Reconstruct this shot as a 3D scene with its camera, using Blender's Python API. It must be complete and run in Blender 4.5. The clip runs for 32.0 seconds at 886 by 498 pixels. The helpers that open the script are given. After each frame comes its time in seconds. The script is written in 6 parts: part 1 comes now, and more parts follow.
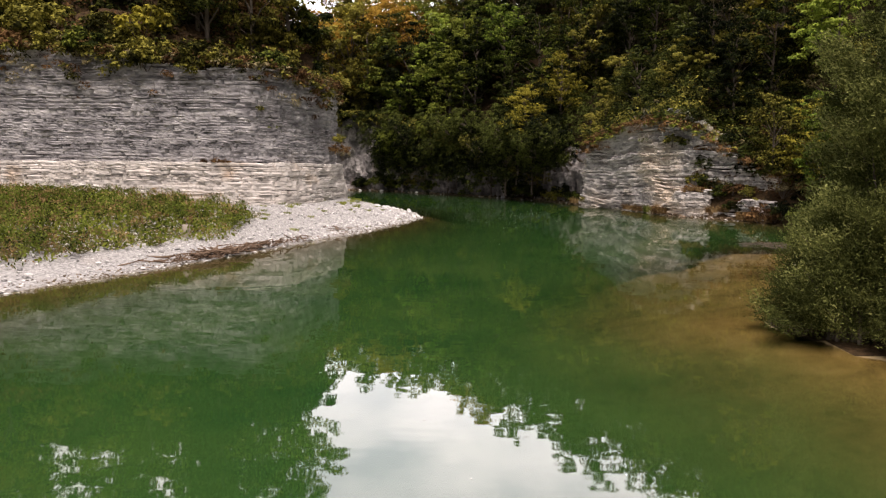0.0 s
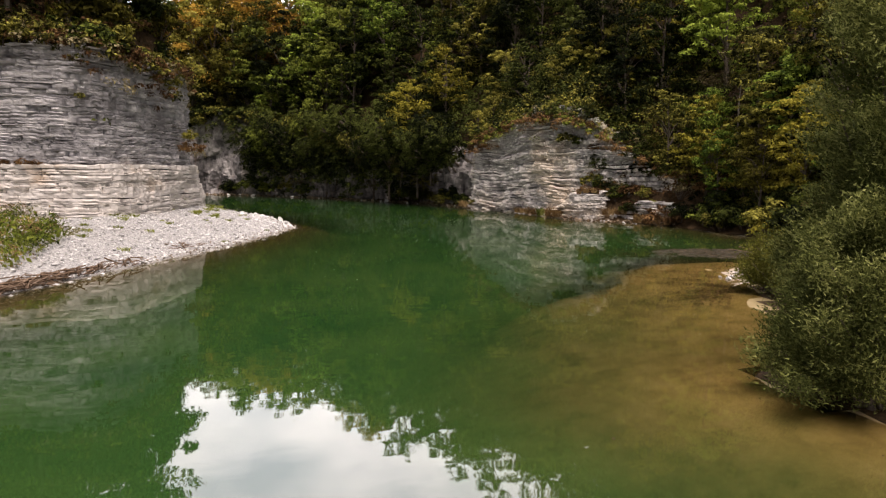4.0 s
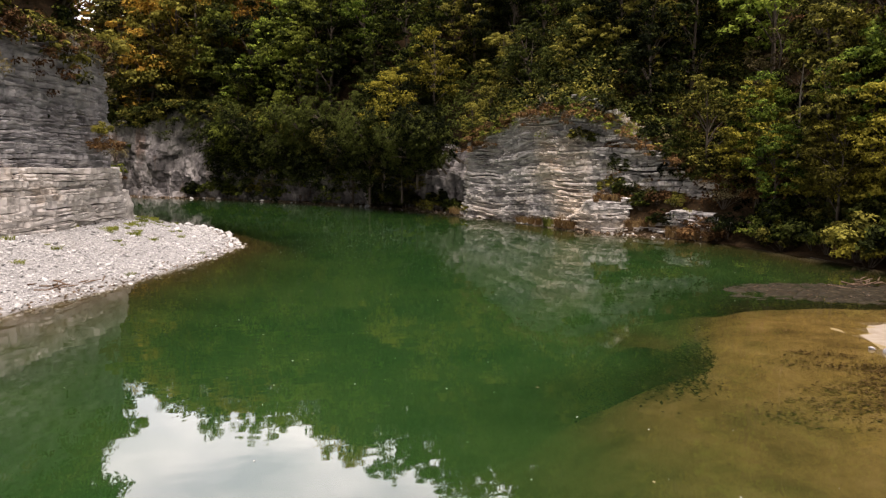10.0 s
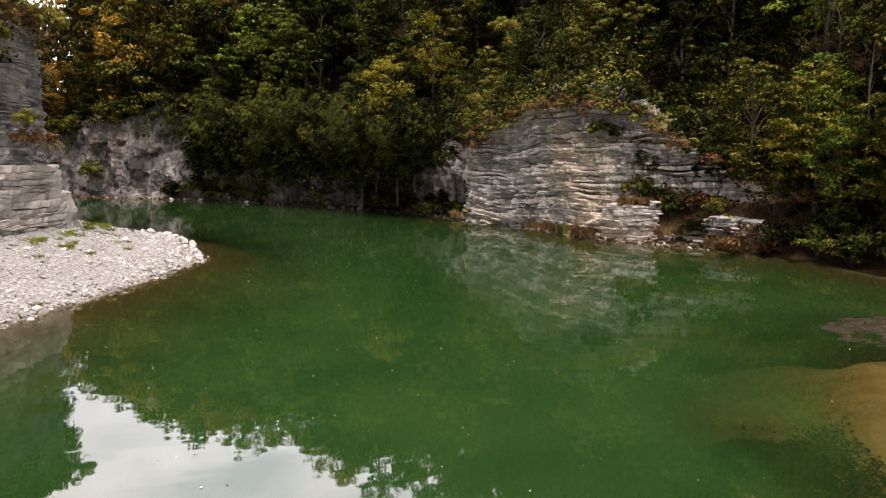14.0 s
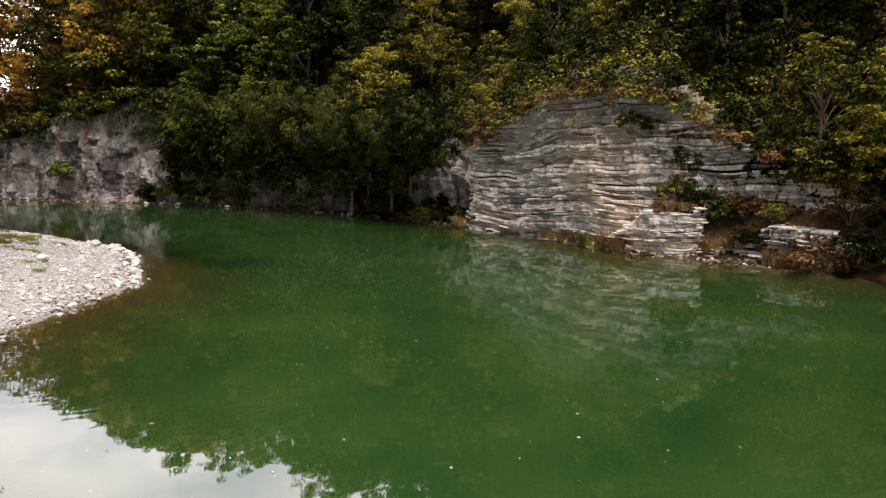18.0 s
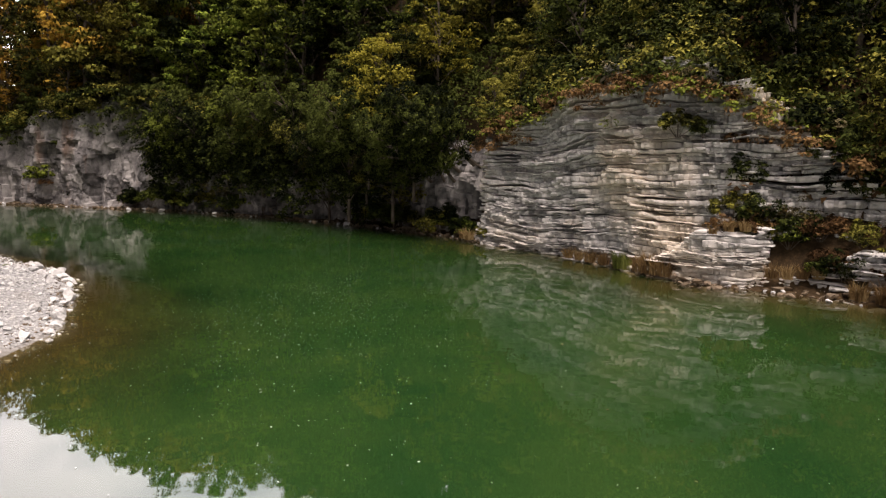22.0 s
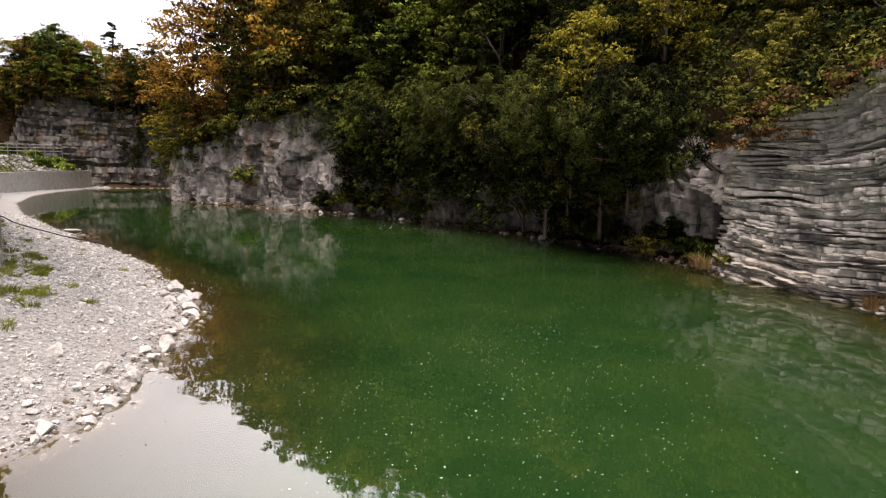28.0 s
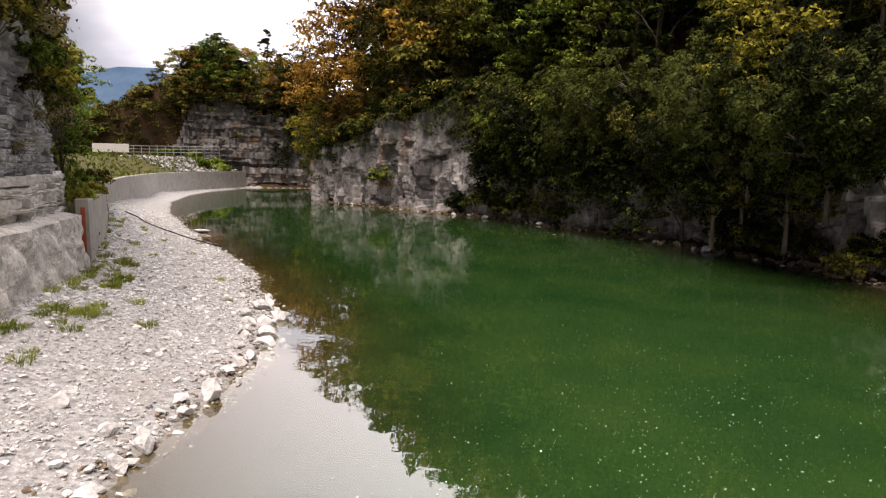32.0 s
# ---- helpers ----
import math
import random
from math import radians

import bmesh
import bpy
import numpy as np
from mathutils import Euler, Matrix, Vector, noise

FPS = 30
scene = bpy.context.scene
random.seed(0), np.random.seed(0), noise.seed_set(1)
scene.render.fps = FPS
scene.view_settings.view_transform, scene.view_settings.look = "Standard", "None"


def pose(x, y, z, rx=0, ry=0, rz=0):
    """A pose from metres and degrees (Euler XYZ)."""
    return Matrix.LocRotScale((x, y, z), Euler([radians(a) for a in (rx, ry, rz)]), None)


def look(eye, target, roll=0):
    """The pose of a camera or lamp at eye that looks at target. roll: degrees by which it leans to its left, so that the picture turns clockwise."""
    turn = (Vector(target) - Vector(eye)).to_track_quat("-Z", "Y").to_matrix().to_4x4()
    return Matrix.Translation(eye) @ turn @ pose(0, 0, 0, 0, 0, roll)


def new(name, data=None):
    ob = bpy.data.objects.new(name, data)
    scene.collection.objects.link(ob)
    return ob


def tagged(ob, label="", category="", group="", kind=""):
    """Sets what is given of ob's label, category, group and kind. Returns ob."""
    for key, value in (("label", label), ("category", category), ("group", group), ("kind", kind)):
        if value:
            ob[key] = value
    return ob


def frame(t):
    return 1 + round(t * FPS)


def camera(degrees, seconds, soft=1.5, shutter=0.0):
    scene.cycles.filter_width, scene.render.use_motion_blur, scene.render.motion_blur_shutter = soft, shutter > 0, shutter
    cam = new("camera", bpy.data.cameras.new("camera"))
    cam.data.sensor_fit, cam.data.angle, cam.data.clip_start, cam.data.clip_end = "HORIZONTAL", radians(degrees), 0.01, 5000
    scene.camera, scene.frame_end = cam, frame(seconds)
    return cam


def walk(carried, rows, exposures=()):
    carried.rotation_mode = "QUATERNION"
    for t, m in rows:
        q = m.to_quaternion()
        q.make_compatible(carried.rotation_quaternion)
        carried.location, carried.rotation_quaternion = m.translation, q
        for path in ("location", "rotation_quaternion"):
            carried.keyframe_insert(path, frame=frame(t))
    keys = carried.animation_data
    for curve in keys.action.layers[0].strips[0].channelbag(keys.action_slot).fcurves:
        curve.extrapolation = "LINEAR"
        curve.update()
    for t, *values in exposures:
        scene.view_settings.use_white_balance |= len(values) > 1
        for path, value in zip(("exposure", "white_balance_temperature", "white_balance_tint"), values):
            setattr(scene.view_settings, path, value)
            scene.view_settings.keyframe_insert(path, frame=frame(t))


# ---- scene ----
cam = camera(68.0, 32.0, 1.25)
PATH = [
    (0, (0.278, 2.421, 3.843), (0.173, 4.402, 3.592), 0.7),
    (1, (0.161, 3.877, 3.84), (0.148, 5.861, 3.591), 0.7),
    (2, (0.136, 5.291, 3.839), (0.212, 7.274, 3.591), 0.6),
    (3, (0.177, 6.668, 3.821), (0.342, 8.646, 3.576), 0.5),
    (4, (0.329, 8.139, 3.81), (0.576, 10.108, 3.567), 0.4),
    (7, (0.643, 12.572, 4.012), (0.94, 14.534, 3.762), 0.3),
    (8, (0.892, 14.115, 4.027), (1.186, 16.078, 3.778), 0.3),
    (9, (1.161, 15.625, 4.027), (1.449, 17.589, 3.779), 0.3),
    (10, (1.373, 17.006, 4.031), (1.657, 18.971, 3.784), 0.4),
    (11, (1.512, 18.398, 4.033), (1.797, 20.362, 3.786), 0.4),
    (12, (1.649, 19.77, 4.019), (1.936, 21.734, 3.772), 0.4),
    (13, (1.803, 21.138, 4.001), (2.092, 23.102, 3.754), 0.4),
    (14, (1.999, 22.574, 3.968), (2.29, 24.537, 3.72), 0.5),
    (17, (2.555, 27.118, 3.768), (2.852, 29.081, 3.528), 0.6),
    (18, (2.694, 28.531, 3.819), (2.993, 30.494, 3.579), 0.5),
    (19, (2.849, 29.907, 3.931), (3.15, 31.87, 3.692), 0.6),
    (20, (2.984, 31.27, 4.029), (3.286, 33.233, 3.791), 0.6),
    (21, (3.151, 32.556, 4.123), (3.456, 34.518, 3.884), 0.6),
    (22, (3.276, 33.831, 4.205), (3.564, 35.796, 3.965), 0.7),
    (23, (3.403, 35.109, 4.285), (3.604, 37.085, 4.044), 0.7),
    (24, (3.542, 36.325, 4.368), (3.653, 38.307, 4.124), 0.7),
    (25, (3.57, 37.679, 4.396), (3.58, 39.664, 4.15), 0.7),
    (28, (3.467, 41.495, 4.379), (3.158, 43.456, 4.134), 0.8),
    (29, (3.425, 42.702, 4.395), (3.009, 44.643, 4.15), 0.8),
    (30, (3.322, 43.863, 4.352), (2.802, 45.778, 4.106), 0.8),
    (31, (3.147, 45.026, 4.322), (2.524, 46.91, 4.075), 0.8),
    (32, (2.852, 46.179, 4.267), (2.127, 48.027, 4.018), 0.6),
]
walk(cam, [(t, look(eye, target, roll)) for t, eye, target, roll in PATH], [(0, 0.22, 7050, 23), (24, 0.14, 7050, 22), (30, 0.20, 7050, 22), (32, 0.24, 7050, 22)])

# ---- world, sun, exposure ----
SUN_AZ, SUN_EL = radians(173), radians(66)
SUN_WAY = Vector((math.sin(SUN_AZ) * math.cos(SUN_EL), math.cos(SUN_AZ) * math.cos(SUN_EL), math.sin(SUN_EL)))
world = bpy.data.worlds.new("overcast_sky")
scene.world = world
world.use_nodes = True
wn, wl = world.node_tree.nodes, world.node_tree.links
wn.clear()
w_out = wn.new("ShaderNodeOutputWorld")
w_sky = wn.new("ShaderNodeTexSky")
w_sky.sky_type, w_sky.sun_disc = "NISHITA", False
w_sky.sun_elevation, w_sky.sun_rotation = SUN_EL, SUN_AZ
w_sky.air_density, w_sky.dust_density, w_sky.ozone_density = 1.0, 3.0, 1.0
w_bg_sky = wn.new("ShaderNodeBackground")
w_bg_sky.inputs["Strength"].default_value = 0.06
w_co = wn.new("ShaderNodeTexCoord")
w_map = wn.new("ShaderNodeMapping")
w_map.inputs["Scale"].default_value = (1.0, 1.0, 2.2)
w_noise = wn.new("ShaderNodeTexNoise")
w_noise.inputs["Scale"].default_value, w_noise.inputs["Detail"].default_value = 2.6, 6
w_ramp = wn.new("ShaderNodeValToRGB")
w_ramp.color_ramp.elements[0].position, w_ramp.color_ramp.elements[0].color = 0.40, (0.55, 0.60, 0.68, 1)
w_ramp.color_ramp.elements[1].position, w_ramp.color_ramp.elements[1].color = 0.56, (0.97, 0.985, 1.02, 1)
w_bg_cloud = wn.new("ShaderNodeBackground")
w_bg_cloud.inputs["Strength"].default_value = 1.0
# the cloud cover thins and brightens down the valley
w_norm = wn.new("ShaderNodeVectorMath")
w_norm.operation = "NORMALIZE"
w_dot = wn.new("ShaderNodeVectorMath")
w_dot.operation = "DOT_PRODUCT"
w_dot.inputs[1].default_value = (-0.05, 0.9, 0.42)
w_glow = wn.new("ShaderNodeMapRange")
w_glow.interpolation_type = "LINEAR"
w_glow.inputs["From Min"].default_value, w_glow.inputs["From Max"].default_value = 0.66, 1.0
w_glow.inputs["To Min"].default_value, w_glow.inputs["To Max"].default_value = 0.13, 5.6
wl.new(w_co.outputs["Generated"], w_norm.inputs[0])
wl.new(w_norm.outputs[0], w_dot.inputs[0])
wl.new(w_dot.outputs["Value"], w_glow.inputs["Value"])
# a pale hazy horizon
w_sep = wn.new("ShaderNodeSeparateXYZ")
w_low = wn.new("ShaderNodeMapRange")
w_low.interpolation_type = "SMOOTHSTEP"
w_low.inputs["From Min"].default_value, w_low.inputs["From Max"].default_value = 0.34, 0.10
w_low.inputs["To Min"].default_value, w_low.inputs["To Max"].default_value = 0.0, 0.5
w_add = wn.new("ShaderNodeMath")
wl.new(w_norm.outputs[0], w_sep.inputs[0])
wl.new(w_sep.outputs["Z"], w_low.inputs["Value"])
wl.new(w_glow.outputs[0], w_add.inputs[0])
wl.new(w_low.outputs[0], w_add.inputs[1])
wl.new(w_add.outputs[0], w_bg_cloud.inputs["Strength"])
w_mix = wn.new("ShaderNodeMixShader")
w_mix.inputs[0].default_value = 0.8
wl.new(w_sky.outputs[0], w_bg_sky.inputs[0])
wl.new(w_co.outputs["Generated"], w_map.inputs[0])
wl.new(w_map.outputs[0], w_noise.inputs["Vector"])
wl.new(w_noise.outputs["Fac"], w_ramp.inputs[0])
wl.new(w_ramp.outputs[0], w_bg_cloud.inputs[0])
wl.new(w_bg_sky.outputs[0], w_mix.inputs[1])
wl.new(w_bg_cloud.outputs[0], w_mix.inputs[2])
wl.new(w_mix.outputs[0], w_out.inputs[0])

sun = new("sun", bpy.data.lights.new("sun", "SUN"))
sun.data.energy, sun.data.angle, sun.data.color = 4.9, radians(38), (1.0, 0.95, 0.88)
sun.matrix_world = look(SUN_WAY * 60, (0, 0, 0))

# ---- numeric helpers ----
rng = np.random.default_rng(7)


def hashed(i, j, k, seed):
    n = (i * 374761393 + j * 668265263 + k * 2147483647 + seed * 974711) & 0x7FFFFFFF
    n = ((n ^ (n >> 13)) * 1274126177) & 0x7FFFFFFF
    return ((n ^ (n >> 16)) & 0xFFFF) / 65535.0


def vnoise(p, seed=0):
    """Smooth value noise in -1..1 at points p of shape (..., 3)."""
    p = np.asarray(p, float)
    c = np.floor(p).astype(np.int64)
    f = p - c
    f = f * f * (3 - 2 * f)
    out = 0
    for a in (0, 1):
        for b in (0, 1):
            for d in (0, 1):
                w = (f[..., 0] if a else 1 - f[..., 0]) * (f[..., 1] if b else 1 - f[..., 1]) * (f[..., 2] if d else 1 - f[..., 2])
                out = out + w * hashed(c[..., 0] + a, c[..., 1] + b, c[..., 2] + d, seed)
    return out * 2 - 1


def fbm(p, seed=0, octaves=4):
    p = np.asarray(p, float)
    return sum(vnoise(p * 2**o, seed + o) * 0.5**o for o in range(octaves))


def xyz(x, y, z=0.0):
    return np.stack(np.broadcast_arrays(np.asarray(x, float), np.asarray(y, float), np.asarray(z, float)), -1)


def seg_dist(px, py, line):
    """Distance to a polyline."""
    best = np.full(np.shape(px), 1e9)
    for (x0, y0), (x1, y1) in zip(line, line[1:]):
        dx, dy = x1 - x0, y1 - y0
        t = np.clip(((px - x0) * dx + (py - y0) * dy) / (dx * dx + dy * dy), 0, 1)
        best = np.minimum(best, np.hypot(px - x0 - t * dx, py - y0 - t * dy))
    return best


def inside(px, py, ring):
    r = np.zeros(np.shape(px), bool)
    for (x0, y0), (x1, y1) in zip(ring, ring[1:] + ring[:1]):
        if y0 != y1:
            r ^= ((y0 > py) != (y1 > py)) & (px < (x1 - x0) * (py - y0) / (y1 - y0) + x0)
    return r


def smooth(v, a, b):
    t = np.clip((v - a) / (b - a), 0, 1)
    return t * t * (3 - 2 * t)


def resample(line, step):
    """Points at even steps on a polyline, their outward normals (to the right of the way) and lengths along it."""
    p = np.array(line, float)
    d = np.r_[0, np.cumsum(np.hypot(*np.diff(p, axis=0).T))]
    s = np.linspace(0, d[-1], max(2, int(d[-1] / step)))
    q = np.stack([np.interp(s, d, p[:, 0]), np.interp(s, d, p[:, 1])], -1)
    k = max(1, int(1.2 / step))
    pad = np.pad(q, ((k, k), (0, 0)), mode="reflect", reflect_type="odd")
    q = sum(pad[i : i + len(q)] for i in range(2 * k + 1)) / (2 * k + 1)
    t = np.gradient(q, axis=0)
    t /= np.linalg.norm(t, axis=1)[:, None]
    return q, np.stack([t[:, 1], -t[:, 0]], -1), s


def mesh(name, verts, faces, mats, shade_smooth=False):
    me = bpy.data.meshes.new(name)
    verts = np.asarray(verts, np.float32)
    faces = np.asarray(faces, np.int32)
    me.vertices.add(len(verts))
    me.vertices.foreach_set("co", verts.ravel())
    n = faces.shape[1]
    me.loops.add(faces.size)
    me.loops.foreach_set("vertex_index", faces.ravel())
    me.polygons.add(len(faces))
    me.polygons.foreach_set("loop_start", np.arange(0, faces.size, n, dtype=np.int32))
    me.polygons.foreach_set("use_smooth", np.full(len(faces), shade_smooth))
    for m in mats if isinstance(mats, (list, tuple)) else [mats]:
        me.materials.append(m)
    me.update(calc_edges=True)
    return me


def part(name, me, parent=None, label=""):
    ob = new(name, me)
    ob.parent = parent
    if label:
        ob["label"] = label
    return ob


def grid_faces(nu, nv):
    i = np.arange(nu * nv).reshape(nu, nv)
    return np.stack([i[:-1, :-1], i[1:, :-1], i[1:, 1:], i[:-1, 1:]], -1).reshape(-1, 4)


# ---- materials ----
def material(name, colours, rough=0.85, scale=3.0, bump=0.3, bump_scale=12.0, island=0.0, thing=0.0, metal=0.0, stretch=(1, 1, 1), detail=6.0, translucent=0.0, stain=None, spec=0.12, coords="Object", cells=None, wet=None, span=(0.28, 0.72)):
    """Node material: a colour ramp over grain and stain noise, with relief; island and thing add variation by piece."""
    m = bpy.data.materials.new(name)
    m.use_nodes = True
    n, l = m.node_tree.nodes, m.node_tree.links
    b = n["Principled BSDF"]
    b.inputs["Roughness"].default_value, b.inputs["Metallic"].default_value = rough, metal
    b.inputs["Specular IOR Level"].default_value = spec
    co = n.new("ShaderNodeNewGeometry") if coords == "World" else n.new("ShaderNodeTexCoord")
    mp = n.new("ShaderNodeMapping")
    mp.inputs["Scale"].default_value = stretch
    l.new(co.outputs["Position" if coords == "World" else "Object"], mp.inputs[0])
    t1 = n.new("ShaderNodeTexNoise")
    t1.inputs["Scale"].default_value, t1.inputs["Detail"].default_value = scale, detail
    t1.inputs["Roughness"].default_value = 0.62
    l.new(mp.outputs[0], t1.inputs["Vector"])
    value = t1.outputs["Fac"]
    for amount, node, out in ((island, "ShaderNodeNewGeometry", "Random Per Island"), (thing, "ShaderNodeObjectInfo", "Random")):
        if amount:
            r = n.new(node)
            ma = n.new("ShaderNodeMath")
            ma.operation = "MULTIPLY_ADD"
            ma.inputs[1].default_value, ma.inputs[2].default_value = amount, -amount / 2
            l.new(r.outputs[out], ma.inputs[0])
            ad = n.new("ShaderNodeMath")
            l.new(value, ad.inputs[0])
            l.new(ma.outputs[0], ad.inputs[1])
            value = ad.outputs[0]
    if cells:
        mc = n.new("ShaderNodeMapping")
        mc.inputs["Scale"].default_value = cells[1]
        l.new(co.outputs["Position" if coords == "World" else "Object"], mc.inputs[0])
        vo = n.new("ShaderNodeTexVoronoi")
        vo.inputs["Scale"].default_value = 1.0
        l.new(mc.outputs[0], vo.inputs["Vector"])
        sp = n.new("ShaderNodeSeparateColor")
        l.new(vo.outputs["Color"], sp.inputs[0])
        ma = n.new("ShaderNodeMath")
        ma.operation = "MULTIPLY_ADD"
        ma.inputs[1].default_value, ma.inputs[2].default_value = cells[0], -cells[0] / 2
        l.new(sp.outputs[0], ma.inputs[0])
        ad = n.new("ShaderNodeMath")
        l.new(value, ad.inputs[0])
        l.new(ma.outputs[0], ad.inputs[1])
        value = ad.outputs[0]
    ramp = n.new("ShaderNodeValToRGB")
    els = ramp.color_ramp.elements
    while len(els) < len(colours):
        els.new(0.5)
    for k, c in enumerate(colours):
        els[k].position = span[0] + (span[1] - span[0]) * k / max(1, len(colours) - 1)
        els[k].color = (*c, 1)
    l.new(value, ramp.inputs[0])
    colour = ramp.outputs[0]
    if stain:
        t2 = n.new("ShaderNodeTexNoise")
        t2.inputs["Scale"].default_value, t2.inputs["Detail"].default_value = stain[1], 4
        mp2 = n.new("ShaderNodeMapping")
        mp2.inputs["Scale"].default_value = stain[3] if len(stain) > 3 else (1, 1, 1)
        l.new(co.outputs["Position" if coords == "World" else "Object"], mp2.inputs[0])
        l.new(mp2.outputs[0], t2.inputs["Vector"])
        r2 = n.new("ShaderNodeValToRGB")
        r2.color_ramp.elements[0].position, r2.color_ramp.elements[1].position = stain[2], min(1, stain[2] + 0.16)
        l.new(t2.outputs["Fac"], r2.inputs[0])
        mx = n.new("ShaderNodeMix")
        mx.data_type = "RGBA"
        l.new(r2.outputs[0], mx.inputs["Factor"])
        l.new(colour, mx.inputs["A"])
        mx.inputs["B"].default_value = (*stain[0], 1)
        colour = mx.outputs["Result"]
    if wet:
        # silt and algae on what lies under the waterline
        g = n.new("ShaderNodeNewGeometry")
        sx = n.new("ShaderNodeSeparateXYZ")
        l.new(g.outputs["Position"], sx.inputs[0])
        mr = n.new("ShaderNodeMapRange")
        mr.inputs["From Min"].default_value, mr.inputs["From Max"].default_value = 0.07, -0.10
        l.new(sx.outputs["Z"], mr.inputs["Value"])
        mw = n.new("ShaderNodeMix")
        mw.data_type = "RGBA"
        l.new(mr.outputs[0], mw.inputs["Factor"])
        l.new(colour, mw.inputs["A"])
        mw.inputs["B"].default_value = (*wet, 1)
        colour = mw.outputs["Result"]
    l.new(colour, b.inputs["Base Color"])
    if bump:
        t3 = n.new("ShaderNodeTexNoise")
        t3.inputs["Scale"].default_value, t3.inputs["Detail"].default_value = bump_scale, 8
        l.new(mp.outputs[0], t3.inputs["Vector"])
        bp = n.new("ShaderNodeBump")
        bp.inputs["Strength"].default_value, bp.inputs["Distance"].default_value = bump, 0.05
        l.new(t3.outputs["Fac"], bp.inputs["Height"])
        l.new(bp.outputs[0], b.inputs["Normal"])
    if translucent:
        tr = n.new("ShaderNodeBsdfTranslucent")
        l.new(colour, tr.inputs[0])
        ms = n.new("ShaderNodeMixShader")
        ms.inputs[0].default_value = translucent
        l.new(b.outputs[0], ms.inputs[1])
        l.new(tr.outputs[0], ms.inputs[2])
        l.new(ms.outputs[0], n["Material Output"].inputs[0])
    return m


ROCK_UPPER = material("grey_weathered_limestone", [(0.13, 0.129, 0.135), (0.40, 0.398, 0.408), (0.66, 0.652, 0.65)], 0.9, 0.9, 1.0, 7, thing=0.08, stretch=(1, 1, 2.6), detail=9, coords="World", stain=((0.22, 0.217, 0.225), 0.28, 0.54, (1, 1, 1.3)))
ROCK_LOWER = material("pale_washed_limestone", [(0.46, 0.437, 0.412), (0.68, 0.65, 0.615), (0.80, 0.775, 0.745)], 0.9, 1.5, 0.8, 8, thing=0.10, detail=9, coords="World", stain=((0.58, 0.48, 0.38), 0.4, 0.58))
ROCK_BEDS = material("banded_grey_limestone", [(0.22, 0.216, 0.216), (0.58, 0.568, 0.555), (0.76, 0.738, 0.71)], 0.9, 1.4, 1.0, 9, thing=0.12, stretch=(1, 1, 1.8), detail=9, coords="World", stain=((0.74, 0.67, 0.58), 0.22, 0.50), cells=(0.14, (0.8, 0.8, 3.0)))
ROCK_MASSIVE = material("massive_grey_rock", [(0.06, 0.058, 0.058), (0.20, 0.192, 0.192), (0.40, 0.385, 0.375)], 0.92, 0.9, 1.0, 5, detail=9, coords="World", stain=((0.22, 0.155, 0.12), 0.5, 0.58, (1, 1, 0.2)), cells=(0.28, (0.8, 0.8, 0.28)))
GRAVEL = material("pale_river_gravel", [(0.14, 0.14, 0.138), (0.36, 0.362, 0.358), (0.57, 0.573, 0.567)], 0.95, 9.0, 0.9, 30, coords="World", stain=((0.32, 0.305, 0.285), 0.5, 0.58), wet=(0.135, 0.100, 0.055))
SAND = material("brown_river_sand", [(0.18, 0.143, 0.072), (0.31, 0.246, 0.125), (0.41, 0.328, 0.19)], 0.9, 1.2, 0.3, 6, coords="World", stain=((0.07, 0.05, 0.025), 0.45, 0.60))
DRY_SAND = material("pale_dry_sand", [(0.30, 0.25, 0.19), (0.42, 0.37, 0.30)], 0.95, 4, 0.3, 30, coords="World")
# brown litter, its colour lowered to include the shade under the trees
LITTER = material("dark_leaf_litter", [(0.022, 0.016, 0.009), (0.055, 0.036, 0.019), (0.10, 0.063, 0.03)], 0.95, 6, 0.8, 14, coords="World")
TURF = material("weedy_turf", [(0.04, 0.042, 0.016), (0.09, 0.088, 0.034), (0.18, 0.155, 0.075)], 0.95, 5, 0.8, 20, coords="World")
STONE = material("pale_river_stone", [(0.22, 0.221, 0.22), (0.45, 0.452, 0.448), (0.70, 0.70, 0.693)], 0.9, 5, 0.5, 18, island=0.5, thing=0.35)
WET_STONE = material("damp_brown_stone", [(0.10, 0.075, 0.05), (0.19, 0.145, 0.10), (0.28, 0.22, 0.16)], 0.5, 5, 0.5, 18, island=0.5, thing=0.3)
CONCRETE = material("pale_concrete", [(0.30, 0.29, 0.265), (0.40, 0.385, 0.35), (0.47, 0.455, 0.42)], 0.9, 1.5, 0.25, 12, thing=0.1, coords="World", stain=((0.36, 0.33, 0.29), 0.5, 0.6))
SPRAYED = material("rough_sprayed_concrete", [(0.32, 0.30, 0.275), (0.56, 0.535, 0.50), (0.74, 0.715, 0.68)], 0.95, 5, 0.9, 14, coords="World")
BARK = material("grey_brown_bark", [(0.05, 0.04, 0.03), (0.12, 0.10, 0.08), (0.20, 0.17, 0.14)], 0.95, 6, 0.8, 10, stretch=(1, 1, 0.25))
PALE_BARK = material("pale_bark", [(0.16, 0.14, 0.11), (0.28, 0.25, 0.21), (0.38, 0.35, 0.30)], 0.95, 6, 0.6, 10, stretch=(1, 1, 0.25))
DRIFT = material("weathered_driftwood", [(0.07, 0.045, 0.03), (0.16, 0.11, 0.075), (0.26, 0.19, 0.14)], 0.9, 6, 0.5, 20, island=0.4)
METAL = material("galvanised_steel", [(0.30, 0.31, 0.32), (0.42, 0.43, 0.44)], 0.5, 5, 0.05, 20, metal=0.8)
WHITE_PAINT = material("white_painted_board", [(0.66, 0.66, 0.64), (0.80, 0.80, 0.78)], 0.6, 3, 0.05, 20)
